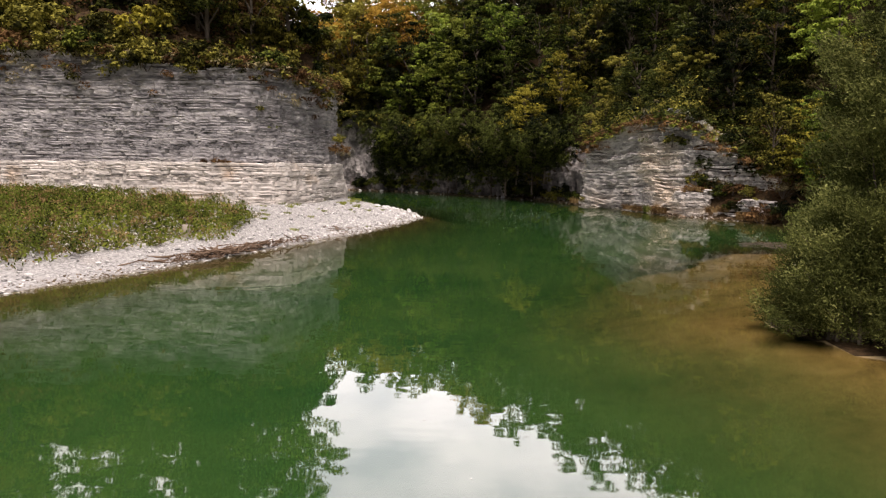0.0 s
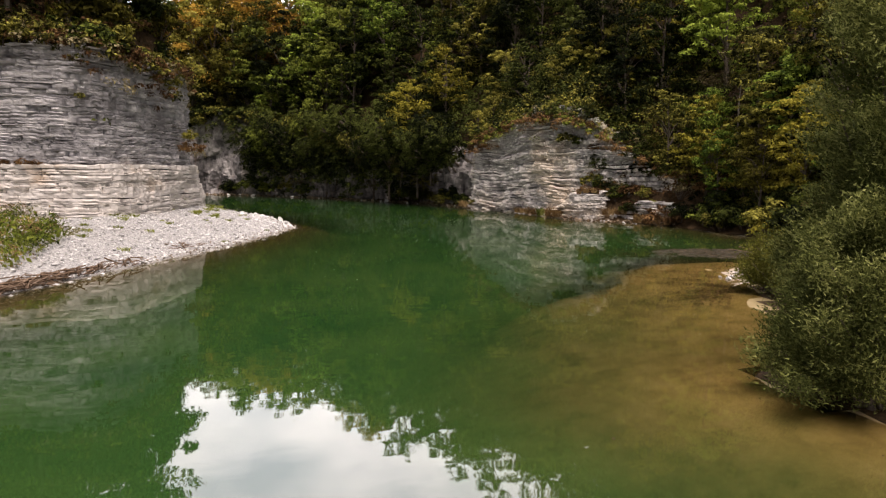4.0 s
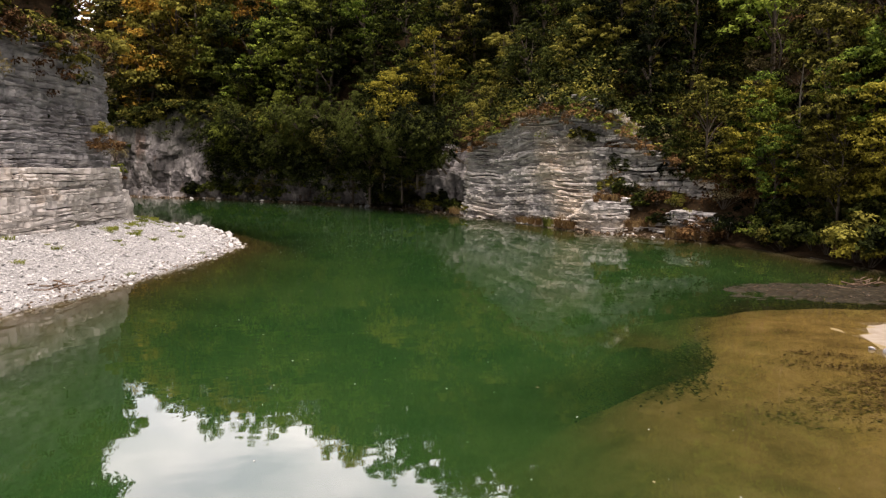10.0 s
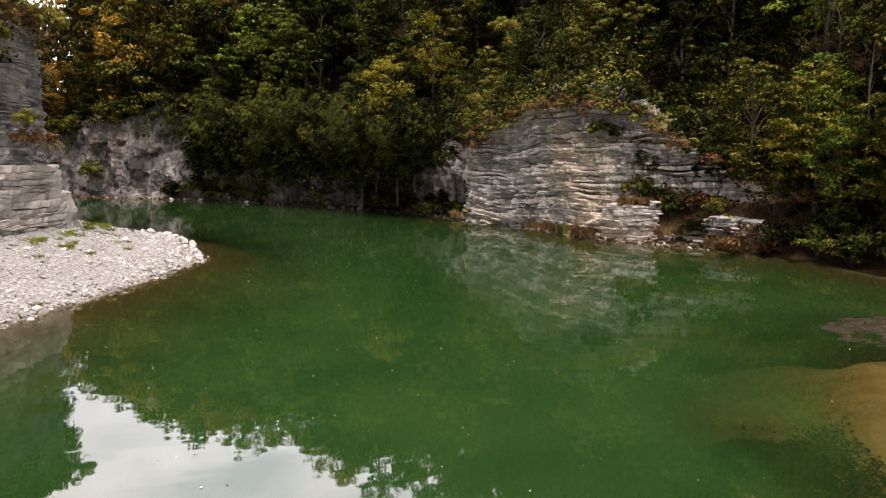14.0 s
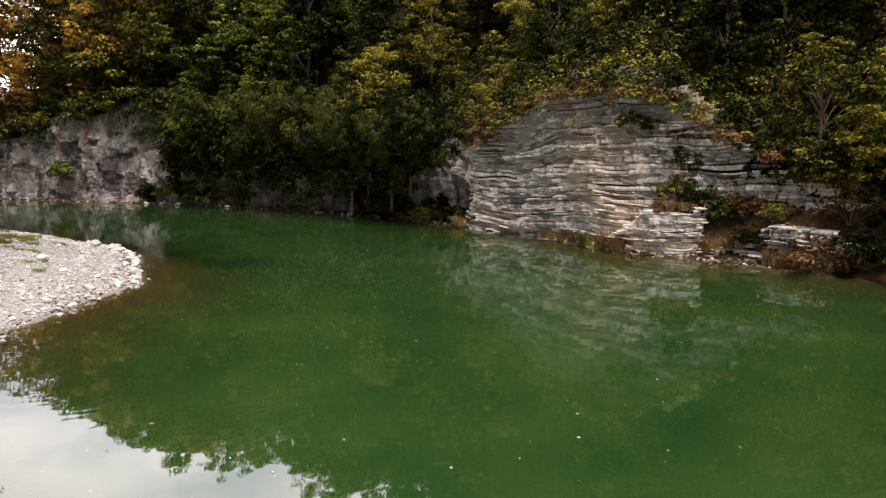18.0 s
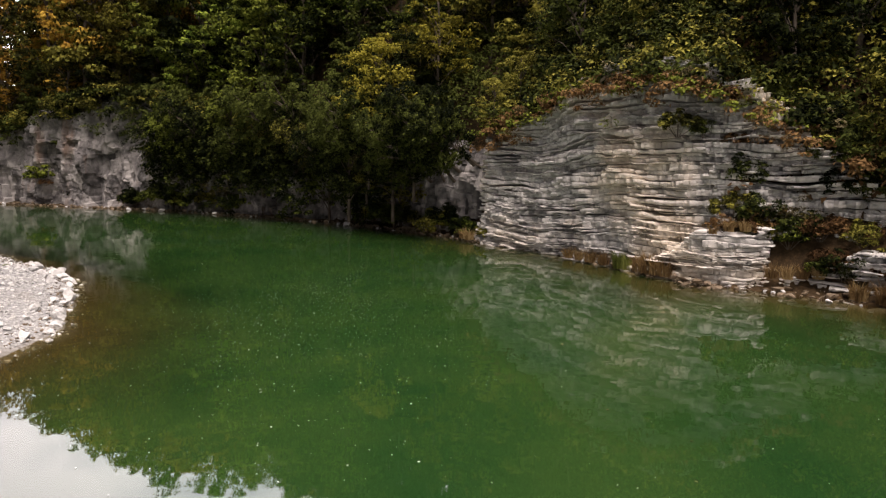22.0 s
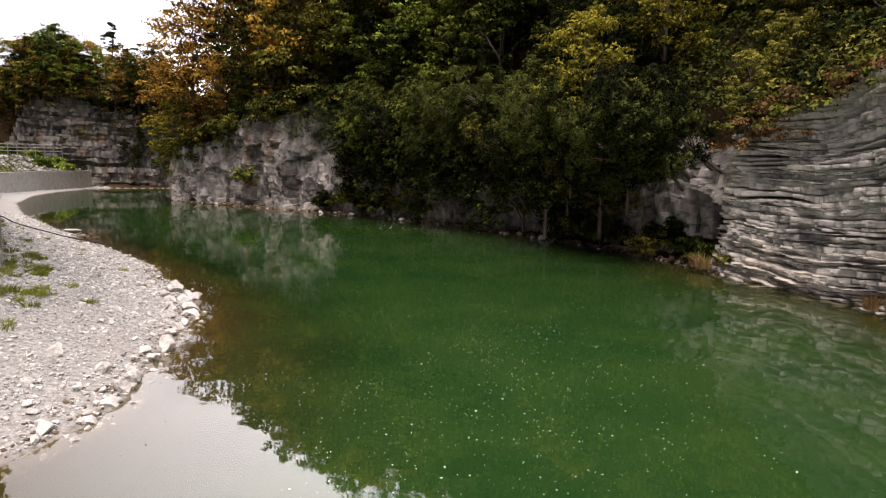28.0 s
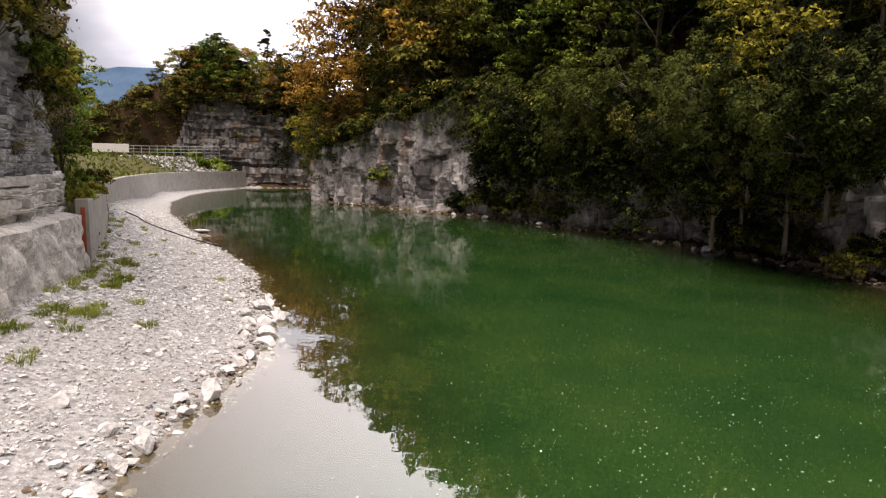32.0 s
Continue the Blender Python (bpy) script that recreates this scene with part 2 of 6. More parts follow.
RED_PAINT = material("faded_red_paint", [(0.42, 0.09, 0.05), (0.56, 0.14, 0.09)], 0.7, 6, 0.1, 20)
RUBBER = material("black_rubber", [(0.015, 0.015, 0.015), (0.03, 0.03, 0.028)], 0.6, 8, 0.1, 20)
# blue of the air between is put into the mountain's own colour
PAINTED_HAZE = material("hazy_blue_hillside", [(0.05, 0.095, 0.17), (0.07, 0.125, 0.205), (0.095, 0.15, 0.23)], 1.0, 0.006, 0, 1, coords="World")


# the narrow ramp paints shaded gaps and lit clumps into the leaf colour
def leaf(name, cols, tr=0.18, rough=0.8):
    return material(name, cols, rough, 0.7, 0, 1, island=0.34, thing=0.36, translucent=tr, spec=0.06, span=(0.36, 0.66), detail=3.0)


# green taken close to black, so deep shade is part of the leaf colour
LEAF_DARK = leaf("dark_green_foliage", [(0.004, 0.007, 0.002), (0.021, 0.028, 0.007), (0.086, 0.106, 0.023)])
LEAF_GREEN = leaf("green_foliage", [(0.010, 0.016, 0.004), (0.064, 0.086, 0.015), (0.210, 0.248, 0.041)])
LEAF_BRIGHT = leaf("bright_green_foliage", [(0.030, 0.055, 0.009), (0.138, 0.212, 0.030), (0.310, 0.395, 0.064)])
LEAF_OLIVE = leaf("olive_foliage", [(0.018, 0.020, 0.005), (0.112, 0.110, 0.022), (0.320, 0.298, 0.060)])
LEAF_YELLOW = leaf("yellowing_foliage", [(0.040, 0.037, 0.006), (0.145, 0.136, 0.019), (0.350, 0.312, 0.045)])
LEAF_ORANGE = leaf("orange_autumn_foliage", [(0.055, 0.030, 0.007), (0.285, 0.152, 0.027), (0.540, 0.345, 0.060)])
LEAF_DRY = leaf("dry_brown_foliage", [(0.060, 0.050, 0.022), (0.150, 0.125, 0.060), (0.330, 0.285, 0.155)])
LEAF_WILLOW = leaf("grey_green_willow_foliage", [(0.055, 0.068, 0.018), (0.160, 0.182, 0.052), (0.300, 0.318, 0.112)], 0.25)
LEAF_LIME = leaf("yellow_green_willow_foliage", [(0.09, 0.095, 0.018), (0.23, 0.235, 0.045), (0.40, 0.39, 0.10)], 0.25)
LEAF_SPRUCE = leaf("dark_spruce_needles", [(0.010, 0.017, 0.008), (0.025, 0.036, 0.014), (0.047, 0.062, 0.023)], 0.1)
DRY_GRASS = leaf("straw_dry_grass", [(0.16, 0.10, 0.045), (0.28, 0.19, 0.085), (0.38, 0.28, 0.14)])
RUSSET = leaf("russet_shrub", [(0.050, 0.028, 0.013), (0.125, 0.066, 0.029), (0.250, 0.150, 0.065)])
GREEN_GRASS = leaf("green_grass", [(0.085, 0.105, 0.022), (0.17, 0.20, 0.045), (0.27, 0.29, 0.085)])
WEED_BRIGHT = leaf("yellow_green_weeds", [(0.13, 0.16, 0.025), (0.22, 0.26, 0.045), (0.34, 0.37, 0.08)])
FRESH_GRASS = leaf("fresh_green_weeds", [(0.075, 0.105, 0.016), (0.140, 0.185, 0.030), (0.225, 0.265, 0.056)])
ROCK_FAR = material("dark_rusty_bedded_rock", [(0.07, 0.067, 0.069), (0.19, 0.183, 0.183), (0.36, 0.345, 0.335)], 0.92, 0.8, 0.6, 5, thing=0.2, coords="World", stain=((0.22, 0.13, 0.08), 0.22, 0.58))
WET_LITTER = material("wet_leaf_mud", [(0.012, 0.010, 0.006), (0.034, 0.028, 0.017), (0.070, 0.057, 0.034)], 0.6, 5, 0.9, 12, coords="World")


def water_material():
    m = bpy.data.materials.new("green_river_water")
    m.use_nodes = True
    n, l = m.node_tree.nodes, m.node_tree.links
    n.remove(n["Principled BSDF"])
    geo = n.new("ShaderNodeNewGeometry")
    mp = n.new("ShaderNodeMapping")
    mp.inputs["Scale"].default_value = (0.75, 1.2, 1)
    l.new(geo.outputs["Position"], mp.inputs[0])
    rip = n.new("ShaderNodeTexNoise")
    rip.inputs["Scale"].default_value, rip.inputs["Detail"].default_value = 1.1, 2
    l.new(mp.outputs[0], rip.inputs["Vector"])
    swell = n.new("ShaderNodeTexNoise")
    swell.inputs["Scale"].default_value = 0.12
    l.new(geo.outputs["Position"], swell.inputs["Vector"])
    amp = n.new("ShaderNodeMapRange")
    amp.inputs["From Min"].default_value, amp.inputs["From Max"].default_value = 0.35, 0.65
    amp.inputs["To Min"].default_value, amp.inputs["To Max"].default_value = 0.010, 0.038
    l.new(swell.outputs["Fac"], amp.inputs["Value"])
    bp = n.new("ShaderNodeBump")
    bp.inputs["Distance"].default_value = 0.12
    l.new(amp.outputs[0], bp.inputs["Strength"])
    l.new(rip.outputs["Fac"], bp.inputs["Height"])
    at = n.new("ShaderNodeAttribute")
    at.attribute_name = "depth"
    cl = n.new("ShaderNodeTexNoise")
    cl.inputs["Scale"].default_value, cl.inputs["Detail"].default_value = 0.35, 5
    l.new(geo.outputs["Position"], cl.inputs["Vector"])
    murk = n.new("ShaderNodeMath")
    murk.operation = "MULTIPLY"
    l.new(at.outputs["Fac"], murk.inputs[0])
    k = n.new("ShaderNodeMapRange")
    k.inputs["To Min"].default_value, k.inputs["To Max"].default_value = -0.6, -1.9
    l.new(cl.outputs["Fac"], k.inputs["Value"])
    l.new(k.outputs[0], murk.inputs[1])
    ex = n.new("ShaderNodeMath")
    ex.operation = "EXPONENT"
    l.new(murk.outputs[0], ex.inputs[0])
    dif = n.new("ShaderNodeBsdfDiffuse")
    col = n.new("ShaderNodeValToRGB")
    col.color_ramp.elements[0].position, col.color_ramp.elements[0].color = 0.3, (0.012, 0.048, 0.012, 1)
    col.color_ramp.elements[1].position, col.color_ramp.elements[1].color = 0.7, (0.027, 0.066, 0.015, 1)
    l.new(cl.outputs["Fac"], col.inputs[0])
    l.new(col.outputs[0], dif.inputs[0])
    clear = n.new("ShaderNodeBsdfTransparent")
    clear.inputs[0].default_value = (0.96, 0.90, 0.70, 1)
    body = n.new("ShaderNodeMixShader")
    l.new(ex.outputs[0], body.inputs[0])
    l.new(dif.outputs[0], body.inputs[1])
    l.new(clear.outputs[0], body.inputs[2])
    gloss = n.new("ShaderNodeBsdfGlossy")
    gloss.inputs["Roughness"].default_value = 0.02
    l.new(bp.outputs[0], gloss.inputs["Normal"])
    fr = n.new("ShaderNodeFresnel")
    fr.inputs["IOR"].default_value = 1.9
    l.new(bp.outputs[0], fr.inputs["Normal"])
    top = n.new("ShaderNodeMixShader")
    l.new(fr.outputs[0], top.inputs[0])
    l.new(body.outputs[0], top.inputs[1])
    l.new(gloss.outputs[0], top.inputs[2])
    l.new(top.outputs[0], n["Material Output"].inputs[0])
    return m


WATER = water_material()

# ---- plan of the river and its banks ----
LEFT_BANK = [(-20, -60), (-17, -10), (-15, 12), (-13.5, 20.5), (-13, 22.4), (-11.6, 24.9), (-10.1, 28.8), (-8.5, 33.8), (-7.2, 37.4), (-5.7, 41.8), (-4.6, 47.2), (-4.1, 51.3), (-4.6, 53.2), (-5.3, 55.4), (-6.5, 58.6), (-7.8, 60.8), (-9.8, 62.9), (-13.2, 67.2), (-20.3, 73.3), (-30.5, 81.9), (-39, 89.5), (-52, 103), (-63, 118), (-70, 131), (-74.6, 146.6), (-66, 151), (-58, 158), (-48, 180), (-44, 230)]
RIGHT_BANK = [(14, -60), (12, -10), (10.2, 8), (8.6, 15.2), (7.6, 17.6), (7.2, 18.8), (8.4, 20.2), (11.2, 24), (12.4, 26.6), (12.9, 28.2), (13.2, 30), (14.4, 32), (17.5, 33.2), (21.5, 35.5), (22.6, 39), (22.2, 46), (21.6, 49), (19.8, 52.6), (18, 55), (16.2, 56.2), (15.4, 59.8), (13.8, 66.2), (10.6, 72.2), (7, 78.6), (2.4, 84.6), (-4.6, 91.4), (-11.5, 97.4), (-20, 102.6), (-29, 107.4), (-37, 112.6), (-42, 116.4), (-43.6, 121), (-42, 128), (-37, 140), (-28, 165), (-22, 230)]
RIVER = LEFT_BANK + RIGHT_BANK[::-1]
CLIFF = [(-90, 46), (-60, 43.5), (-45, 42), (-30, 42.4), (-22, 42.6), (-15, 42.2), (-12.2, 42.6), (-11.1, 44.6), (-10.6, 48), (-10.0, 52), (-10.8, 54.4), (-13.4, 58.2), (-17.2, 62.0), (-23, 66.6), (-36, 74), (-70, 98), (-120, 130), (-200, 170)]
WALL = [(-15.2, 61.2), (-21.3, 67.3), (-33.0, 77.4), (-46.8, 92.2), (-62.0, 111.3), (-70.6, 128), (-75.6, 146)]
CLIFF_RING = CLIFF + [(-500, 170), (-500, 46)]
FAR_LINE = [(-150, 118), (-112, 128), (-95, 136), (-84, 142), (-75.5, 147.6), (-67, 151.8), (-59, 158.8), (-50, 179)]
FAR_RING = FAR_LINE + [(-50, 400), (-500, 400), (-500, 118)]
TERRACE_RING = WALL + [(-84, 150), (-160, 150), (-200, 172)] + CLIFF[::-1][1:6]


def near_along(px, py, line, values):
    """The value given at the nearest vertex interval of a polyline."""
    best, val = np.full(np.shape(px), 1e9), np.zeros(np.shape(px))
    for (a, b), (v0, v1) in zip(zip(line, line[1:]), zip(values, values[1:])):
        dx, dy = b[0] - a[0], b[1] - a[1]
        t = np.clip(((px - a[0]) * dx + (py - a[1]) * dy) / (dx * dx + dy * dy), 0, 1)
        d = np.hypot(px - a[0] - t * dx, py - a[1] - t * dy)
        val = np.where(d < best, v0 + t * (v1 - v0), val)
        best = np.minimum(best, d)
    return val


# height of the rock step at each vertex of the right bank, and of the hill behind it
STEP = [0.3, 0.3, 0.3, 0.3, 0.3, 0.3, 0.3, 0.3, 0.3, 0.25, 0.25, 0.25, 0.3, 0.4, 0.8, 1.2, 1.6, 2.0, 2.5, 5.0, 7.0, 7.0, 6.0, 6.0, 6.5, 7.0, 8.0, 9.0, 8.0, 7.0, 6.5, 7, 8, 8, 8, 8]
CREST = [12, 12, 10, 9, 9, 9, 10, 11, 12, 13, 13, 13, 14, 15, 17, 20, 23, 25, 26, 26, 26, 26, 26, 26, 25, 22, 16, 14.5, 13, 10, 9, 13, 14, 14, 14, 14]


def height(px, py):
    px, py = np.asarray(px, float), np.asarray(py, float)
    dl, dr = seg_dist(px, py, LEFT_BANK), seg_dist(px, py, RIGHT_BANK)
    wet = inside(px, py, RIVER)
    rough = fbm(xyz(px * 0.35, py * 0.35), 3, 4)
    # bed
    shelf = 0.12 - 0.098 * smooth(py, 20, 28) + 0.17 * smooth(py, 33, 44)
    sandy = smooth(py, 21, 26) * (1 - smooth(py, 33, 37))
    drop = 0.06 + 0.16 * smooth(py, 28.5, 31.5)
    bed = -np.minimum(2.6, np.minimum(0.17 * dl + 0.02 * dl**2, shelf * dr + (0.016 - 0.011 * sandy) * dr**2 + drop * sandy * np.maximum(0, dr - 4.2 + 1.3 * smooth(py, 28.5, 31) + 1.1 * rough) ** 2)) - 0.02 + 0.05 * rough
    bed = np.maximum(bed, -0.42 - 0.5 * (px - 8.3) ** 2 - 0.22 * (py - 31.0) ** 2)
    # gravel side
    g = 1.3 * smooth(dl, -1.0, 6.5) - 0.02 + 0.10 * rough * smooth(dl, 0.3, 3)
    g = g + 0.5 * smooth(dl, 6, 12) * smooth(-px, 14, 22) * (1 - smooth(py, 42, 50))
    g = g + 0.75 * smooth(dl, 2.2, 6.0) * smooth(py, 62, 72)
    cliff = inside(px, py, CLIFF_RING)
    dc = seg_dist(px, py, CLIFF)
    top = 9.6 + 0.8 * np.minimum(dc, 26) + 1.2 * rough
    g = np.where(cliff, g + (top - g) * smooth(dc, 0.5, 1.3), g)
    terrace = inside(px, py, TERRACE_RING) & ~cliff
    dw = seg_dist(px, py, WALL)
    g = np.where(terrace & (dw > 0.75), 2.95 + 0.1 * rough + 2.1 * smooth(dw, 1.5, 7), g)
    df = seg_dist(px, py, FAR_LINE)
    top_far = np.interp(px, [-150, -110, -96, -86, -70], [2, 5, 11, 15.5, 13])
    g = np.where(inside(px, py, FAR_RING), np.maximum(g, 0) + (top_far + 0.15 * np.minimum(df, 20) + rough) * smooth(df, 1.5, 5), g)
    # wooded side
    step, crest = near_along(px, py, RIGHT_BANK, STEP), near_along(px, py, RIGHT_BANK, CREST)
    slope = 0.3 + 0.98 * smooth(step, 0.3, 2)
    r = step * smooth(dr, 0.6 + 1.8 * smooth(step, 4, 6), 2.4 + 2.0 * smooth(step, 4, 6)) + np.minimum(crest, slope * np.maximum(0, dr - 2.0)) + 0.9 * rough * smooth(dr, 2, 8)
    r = np.maximum(r, 0.05 * np.minimum(dr, 3) - 0.01 + 0.03 * rough * smooth(dr, 0.5, 3))
    out = np.where(wet, bed, np.where(dl < dr, g, r))
    far = np.maximum(np.maximum(np.abs(px + 20) - 130, np.abs(py - 60) - 130), 0)
    return np.where(far > 0, out * np.exp(-far / 60) + 8 * (1 - np.exp(-far / 60)), out)


def h1(x, y):
    return float(height(np.array([x]), np.array([y]))[0])


# ---- ground ----
gx = np.r_[-1800, -1100, -700, -450, -300, -220, -170, -135, np.arange(-110, 44, 0.6), 50, 60, 75, 100, 150, 250, 450, 900, 1800]
gy = np.r_[-1500, -800, -400, -200, -110, -70, -45, -28, np.arange(-15, 160, 0.6), 166, 175, 190, 215, 260, 350, 550, 1000, 2000, 4000]
X, Y = np.meshgrid(gx, gy, indexing="ij")
Z = height(X, Y)
gm = mesh("ground", xyz(X, Y, Z).reshape(-1, 3), grid_faces(len(gx), len(gy)), [GRAVEL, SAND, DRY_SAND, LITTER, TURF], True)
cx, cy, cz = [(a[:-1, :-1] + a[1:, 1:]).ravel() / 2 for a in (X, Y, Z)]
dl_, dr_ = seg_dist(cx, cy, LEFT_BANK), seg_dist(cx, cy, RIGHT_BANK)
wet_ = inside(cx, cy, RIVER)
kind = np.where(wet_, np.where((dr_ < 15) & (cy < 37) & (dr_ < dl_), 1, 0), np.where(dl_ < dr_, 0, 3))
# dark litter stays along the willow's edge and stands for its shade
kind = np.where((dl_ > dr_) & (cz < np.where(cy > 28, 0.16, 0.0)) & (cy < 33), 1, kind)
kind = np.where(~wet_ & (dr_ < dl_) & (cy < 33) & (cz < 0.45) & (cy > 28.8) & (cx < 16.5), 2, kind)
weeds = (dl_ < dr_) & ~wet_ & (cx < -13.4 + 0.12 * (cy - 24)) & (cy < 38.5) & (dl_ > 2.6)
kind = np.where(weeds, 4, kind)
kind = np.where((inside(cx, cy, CLIFF_RING) | inside(cx, cy, FAR_RING) | ((cy > 140) & (cx > -73.5))) & (dl_ < dr_) & ~wet_, 3, kind)
kind = np.where(inside(cx, cy, TERRACE_RING) & ~inside(cx, cy, FAR_RING) & ~wet_ & (dl_ < dr_), 4, kind)
gm.polygons.foreach_set("material_index", kind.astype(np.int32))
tagged(new("ground", gm), "gravel banks, sandy river bed and wooded slopes", "ground", kind="structure")

# ---- water ----
wx, wy = np.r_[-140, np.arange(-100, 34, 0.7)], np.r_[-200, np.arange(-60, 175, 0.7), 240]
X, Y = np.meshgrid(wx, wy, indexing="ij")
wm = mesh("water", xyz(X, Y, 0 * X).reshape(-1, 3), grid_faces(len(wx), len(wy)), WATER, True)
depth = np.maximum(0, -height(X, Y)).ravel().astype(np.float32)
att = wm.attributes.new("depth", "FLOAT", "POINT")
att.data.foreach_set("value", depth)
tagged(new("water", wm), "calm green river water, brown over the shallows", "river", kind="structure")

# ---- cliffs ----
def strata(name, label, line, top, bottom, layers, mats, seed, step=0.14, amp=0.22, lean=0.04, fold=None, block=(0.5, 2.2), back=1.6, batter=None, bed=0.6, slot=0.03, pinch=(0.42, 0.45), worn=1.0, blocky=0.42):
    """A cliff of rock beds: each bed is one strip of broken blocks with its own face, top and underside."""
    q, nrm, s = resample(line, step)
    base = tagged(new(name), label, "cliff", kind="structure")
    r = np.random.default_rng(seed)
    tops = top(q, s)
    z = bottom
    hi = float(tops.max())
    under = 0.0 * s
    while z < hi:
        th = layers[0] + (layers[1] - layers[0]) * r.uniform() ** 1.5
        cuts = np.cumsum(r.uniform(*block, int(s[-1] / block[0]) + 2) * (0.5 + 2.2 * th))
        wob = s + 0.2 * fbm(xyz(s * 2, z, 0), seed, 2)
        cell = np.searchsorted(cuts, wob)
        jit = r.normal(0, 1, len(cuts) + 2)
        jit = np.where(r.uniform(0, 1, len(jit)) < 0.10, jit - 2.6, jit)
        cracked = r.uniform(0, 1, len(jit)) < 0.5
        bedding = r.normal(0, 0.6)
        off = amp * (blocky * jit[cell] + 0.55 * fbm(xyz(s * 1.7, z * 1.2, 12), seed + 6, 3) + bedding * bed + 0.9 * fbm(xyz(s * 0.55, z * 0.5, 7), seed + 5, 4)) + amp * 0.5 * fbm(xyz(s * 5.5, z * 4, 1), seed + 9, 3) + r.normal(0, 0.05 * amp, len(s))
        off = off + 1.3 * amp * fbm(xyz(s * 0.12, z * 0.12, 3), seed + 2, 2) - lean * (z - bottom)
        if batter:
            off = off + batter(q, s, z)
        # upright cracks between the blocks of a bed
        edge = np.r_[cell[1:] != cell[:-1], False] & cracked[cell]
        off = off - edge * (0.10 + 0.5 * amp)
        # beds swell and pinch out: neighbours share one uneven joint, open in places
        over = pinch[0] * layers[1] * fbm(xyz(s * pinch[1], z * 3.1, 2), seed + 1, 3)
        wide = slot * r.choice((0.3, 0.8, 1.4, 2.4))
        gap = wide * (0.35 + 1.5 * np.clip(0.4 + vnoise(xyz(s * 0.55, z * 2, 4), seed + 3), 0, 1.3))
        za = z + (fold(q, s, z) if fold else 0.0) + under
        zb = np.maximum(z + (fold(q, s, z + th) if fold else 0.0) + th + over - gap + 0.02 * fbm(xyz(s * 4, z * 5, 8), seed + 12, 2), za + 0.03)
        under = over
        h = zb - za
        soft = worn * np.minimum(0.05 + 0.05 * np.clip(vnoise(xyz(s * 1.3, z, 2), seed + 14), 0, 1), 0.35 * h)
        mid = off + 0.05 * fbm(xyz(s * 3, z, 9), seed + 4, 3)
        cut = 0.02 + worn * 0.10 * np.clip(vnoise(xyz(s * 0.8, z * 1.5, 6), seed + 15) + 0.3, 0, 1.2) + 0.6 * wide
        rows = []
        for out, zz in ((-back + 0 * s, zb + 0.05), (off - 1.2 * soft, zb), (off - 0.2 * soft, zb - 0.7 * soft), (mid, zb - 0.45 * h), (off - 0.015, za + 0.22 * h), (off - cut, za + 0.02 * h), (-back + 0 * s, za - 0.03)):
            rows.append(np.stack([q[:, 0] + nrm[:, 0] * out, q[:, 1] + nrm[:, 1] * out, zz], -1))
        v = np.stack(rows, 1).reshape(-1, 3)
        n = len(rows)
        f = grid_faces(len(s), n)
        ragged = 0.28 * fbm(xyz(s * 0.9, 5, 5), seed + 8, 3)
        keep = np.repeat((z + th * 0.5 < tops + ragged)[:-1], n - 1)
        if keep.any():
            f = f[keep]
            used, inv = np.unique(f, return_inverse=True)
            part("rock_bed", mesh("rock_bed", v[used], inv.reshape(f.shape), mats(z)), base)
        z += th
    return base


LEFT_LINE = [(-35, 42.2), (-30, 42.4), (-22, 42.6), (-15, 42.2), (-12.4, 42.6), (-11.4, 44.4), (-10.9, 48), (-10.4, 52), (-11.1, 54.4), (-13.4, 58.2), (-17.2, 62.0), (-23, 66.6), (-29, 70)]
strata(
    "cliff_left", "grey bedded limestone cliff with a pale washed foot", LEFT_LINE,
    lambda q, s: np.interp(q[:, 0], [-60, -30, -24, -20, -14, -9], [11.3, 10.8, 10.5, 9.9, 9.4, 9.6]) - 1.9 * smooth(q[:, 1], 55, 66),
    0.6, (0.06, 0.27), lambda z: ROCK_LOWER if z < 3.7 else ROCK_UPPER, 11, amp=0.11, lean=0.03, block=(0.4, 2.0), bed=0.05, slot=0.012, pinch=(0.17, 0.9), step=0.12, worn=0.08, blocky=0.34,
    batter=lambda q, s, z: 0.45 * (z < 3.85) * (1 + 0.35 * vnoise(xyz(s * 0.4, 0, 0), 4)) * np.interp(q[:, 1], [41, 43, 53, 56], [0.6, 0.9, 1.0, 0.5]) - 0.07 * max(z - 3, 0) * smooth(q[:, 1], 55, 60),
)
RIGHT_LINE = [(15.5, 75.5), (12.6, 74.4), (10.9, 72.6), (10.6, 70.6), (12.6, 67), (14.2, 62.8), (15.3, 60), (17.0, 57.9), (18.8, 56.5), (20.4, 54.9), (22.0, 53.0), (23.6, 51.6)]
strata(
    "cliff_right", "layered grey limestone cliff with dark open joints", RIGHT_LINE,
    lambda q, s: np.interp(q[:, 0] - 0.5 * (q[:, 1] > 71), [10.5, 11, 12.6, 14.2, 15.3, 17.2, 19.2, 20.4, 21.2, 23], [6.1, 6.3, 7.2, 7.8, 7.9, 7.5, 5.9, 4.4, 3.6, 2.8]),
    -0.25, (0.05, 0.24), lambda z: ROCK_BEDS, 23, amp=0.24, lean=0.07, block=(0.3, 1.7), step=0.085, worn=0.35,
    fold=lambda q, s, z: 0.11 * z * smooth(q[:, 1], 67.5, 63.2) - 0.055 * (8 - z) * smooth(q[:, 1], 71, 66.5) + 0.16 * fbm(xyz(s * 0.22, z * 0.3, 5), 77, 3), bed=0.55, slot=0.028, pinch=(0.40, 0.5),
)
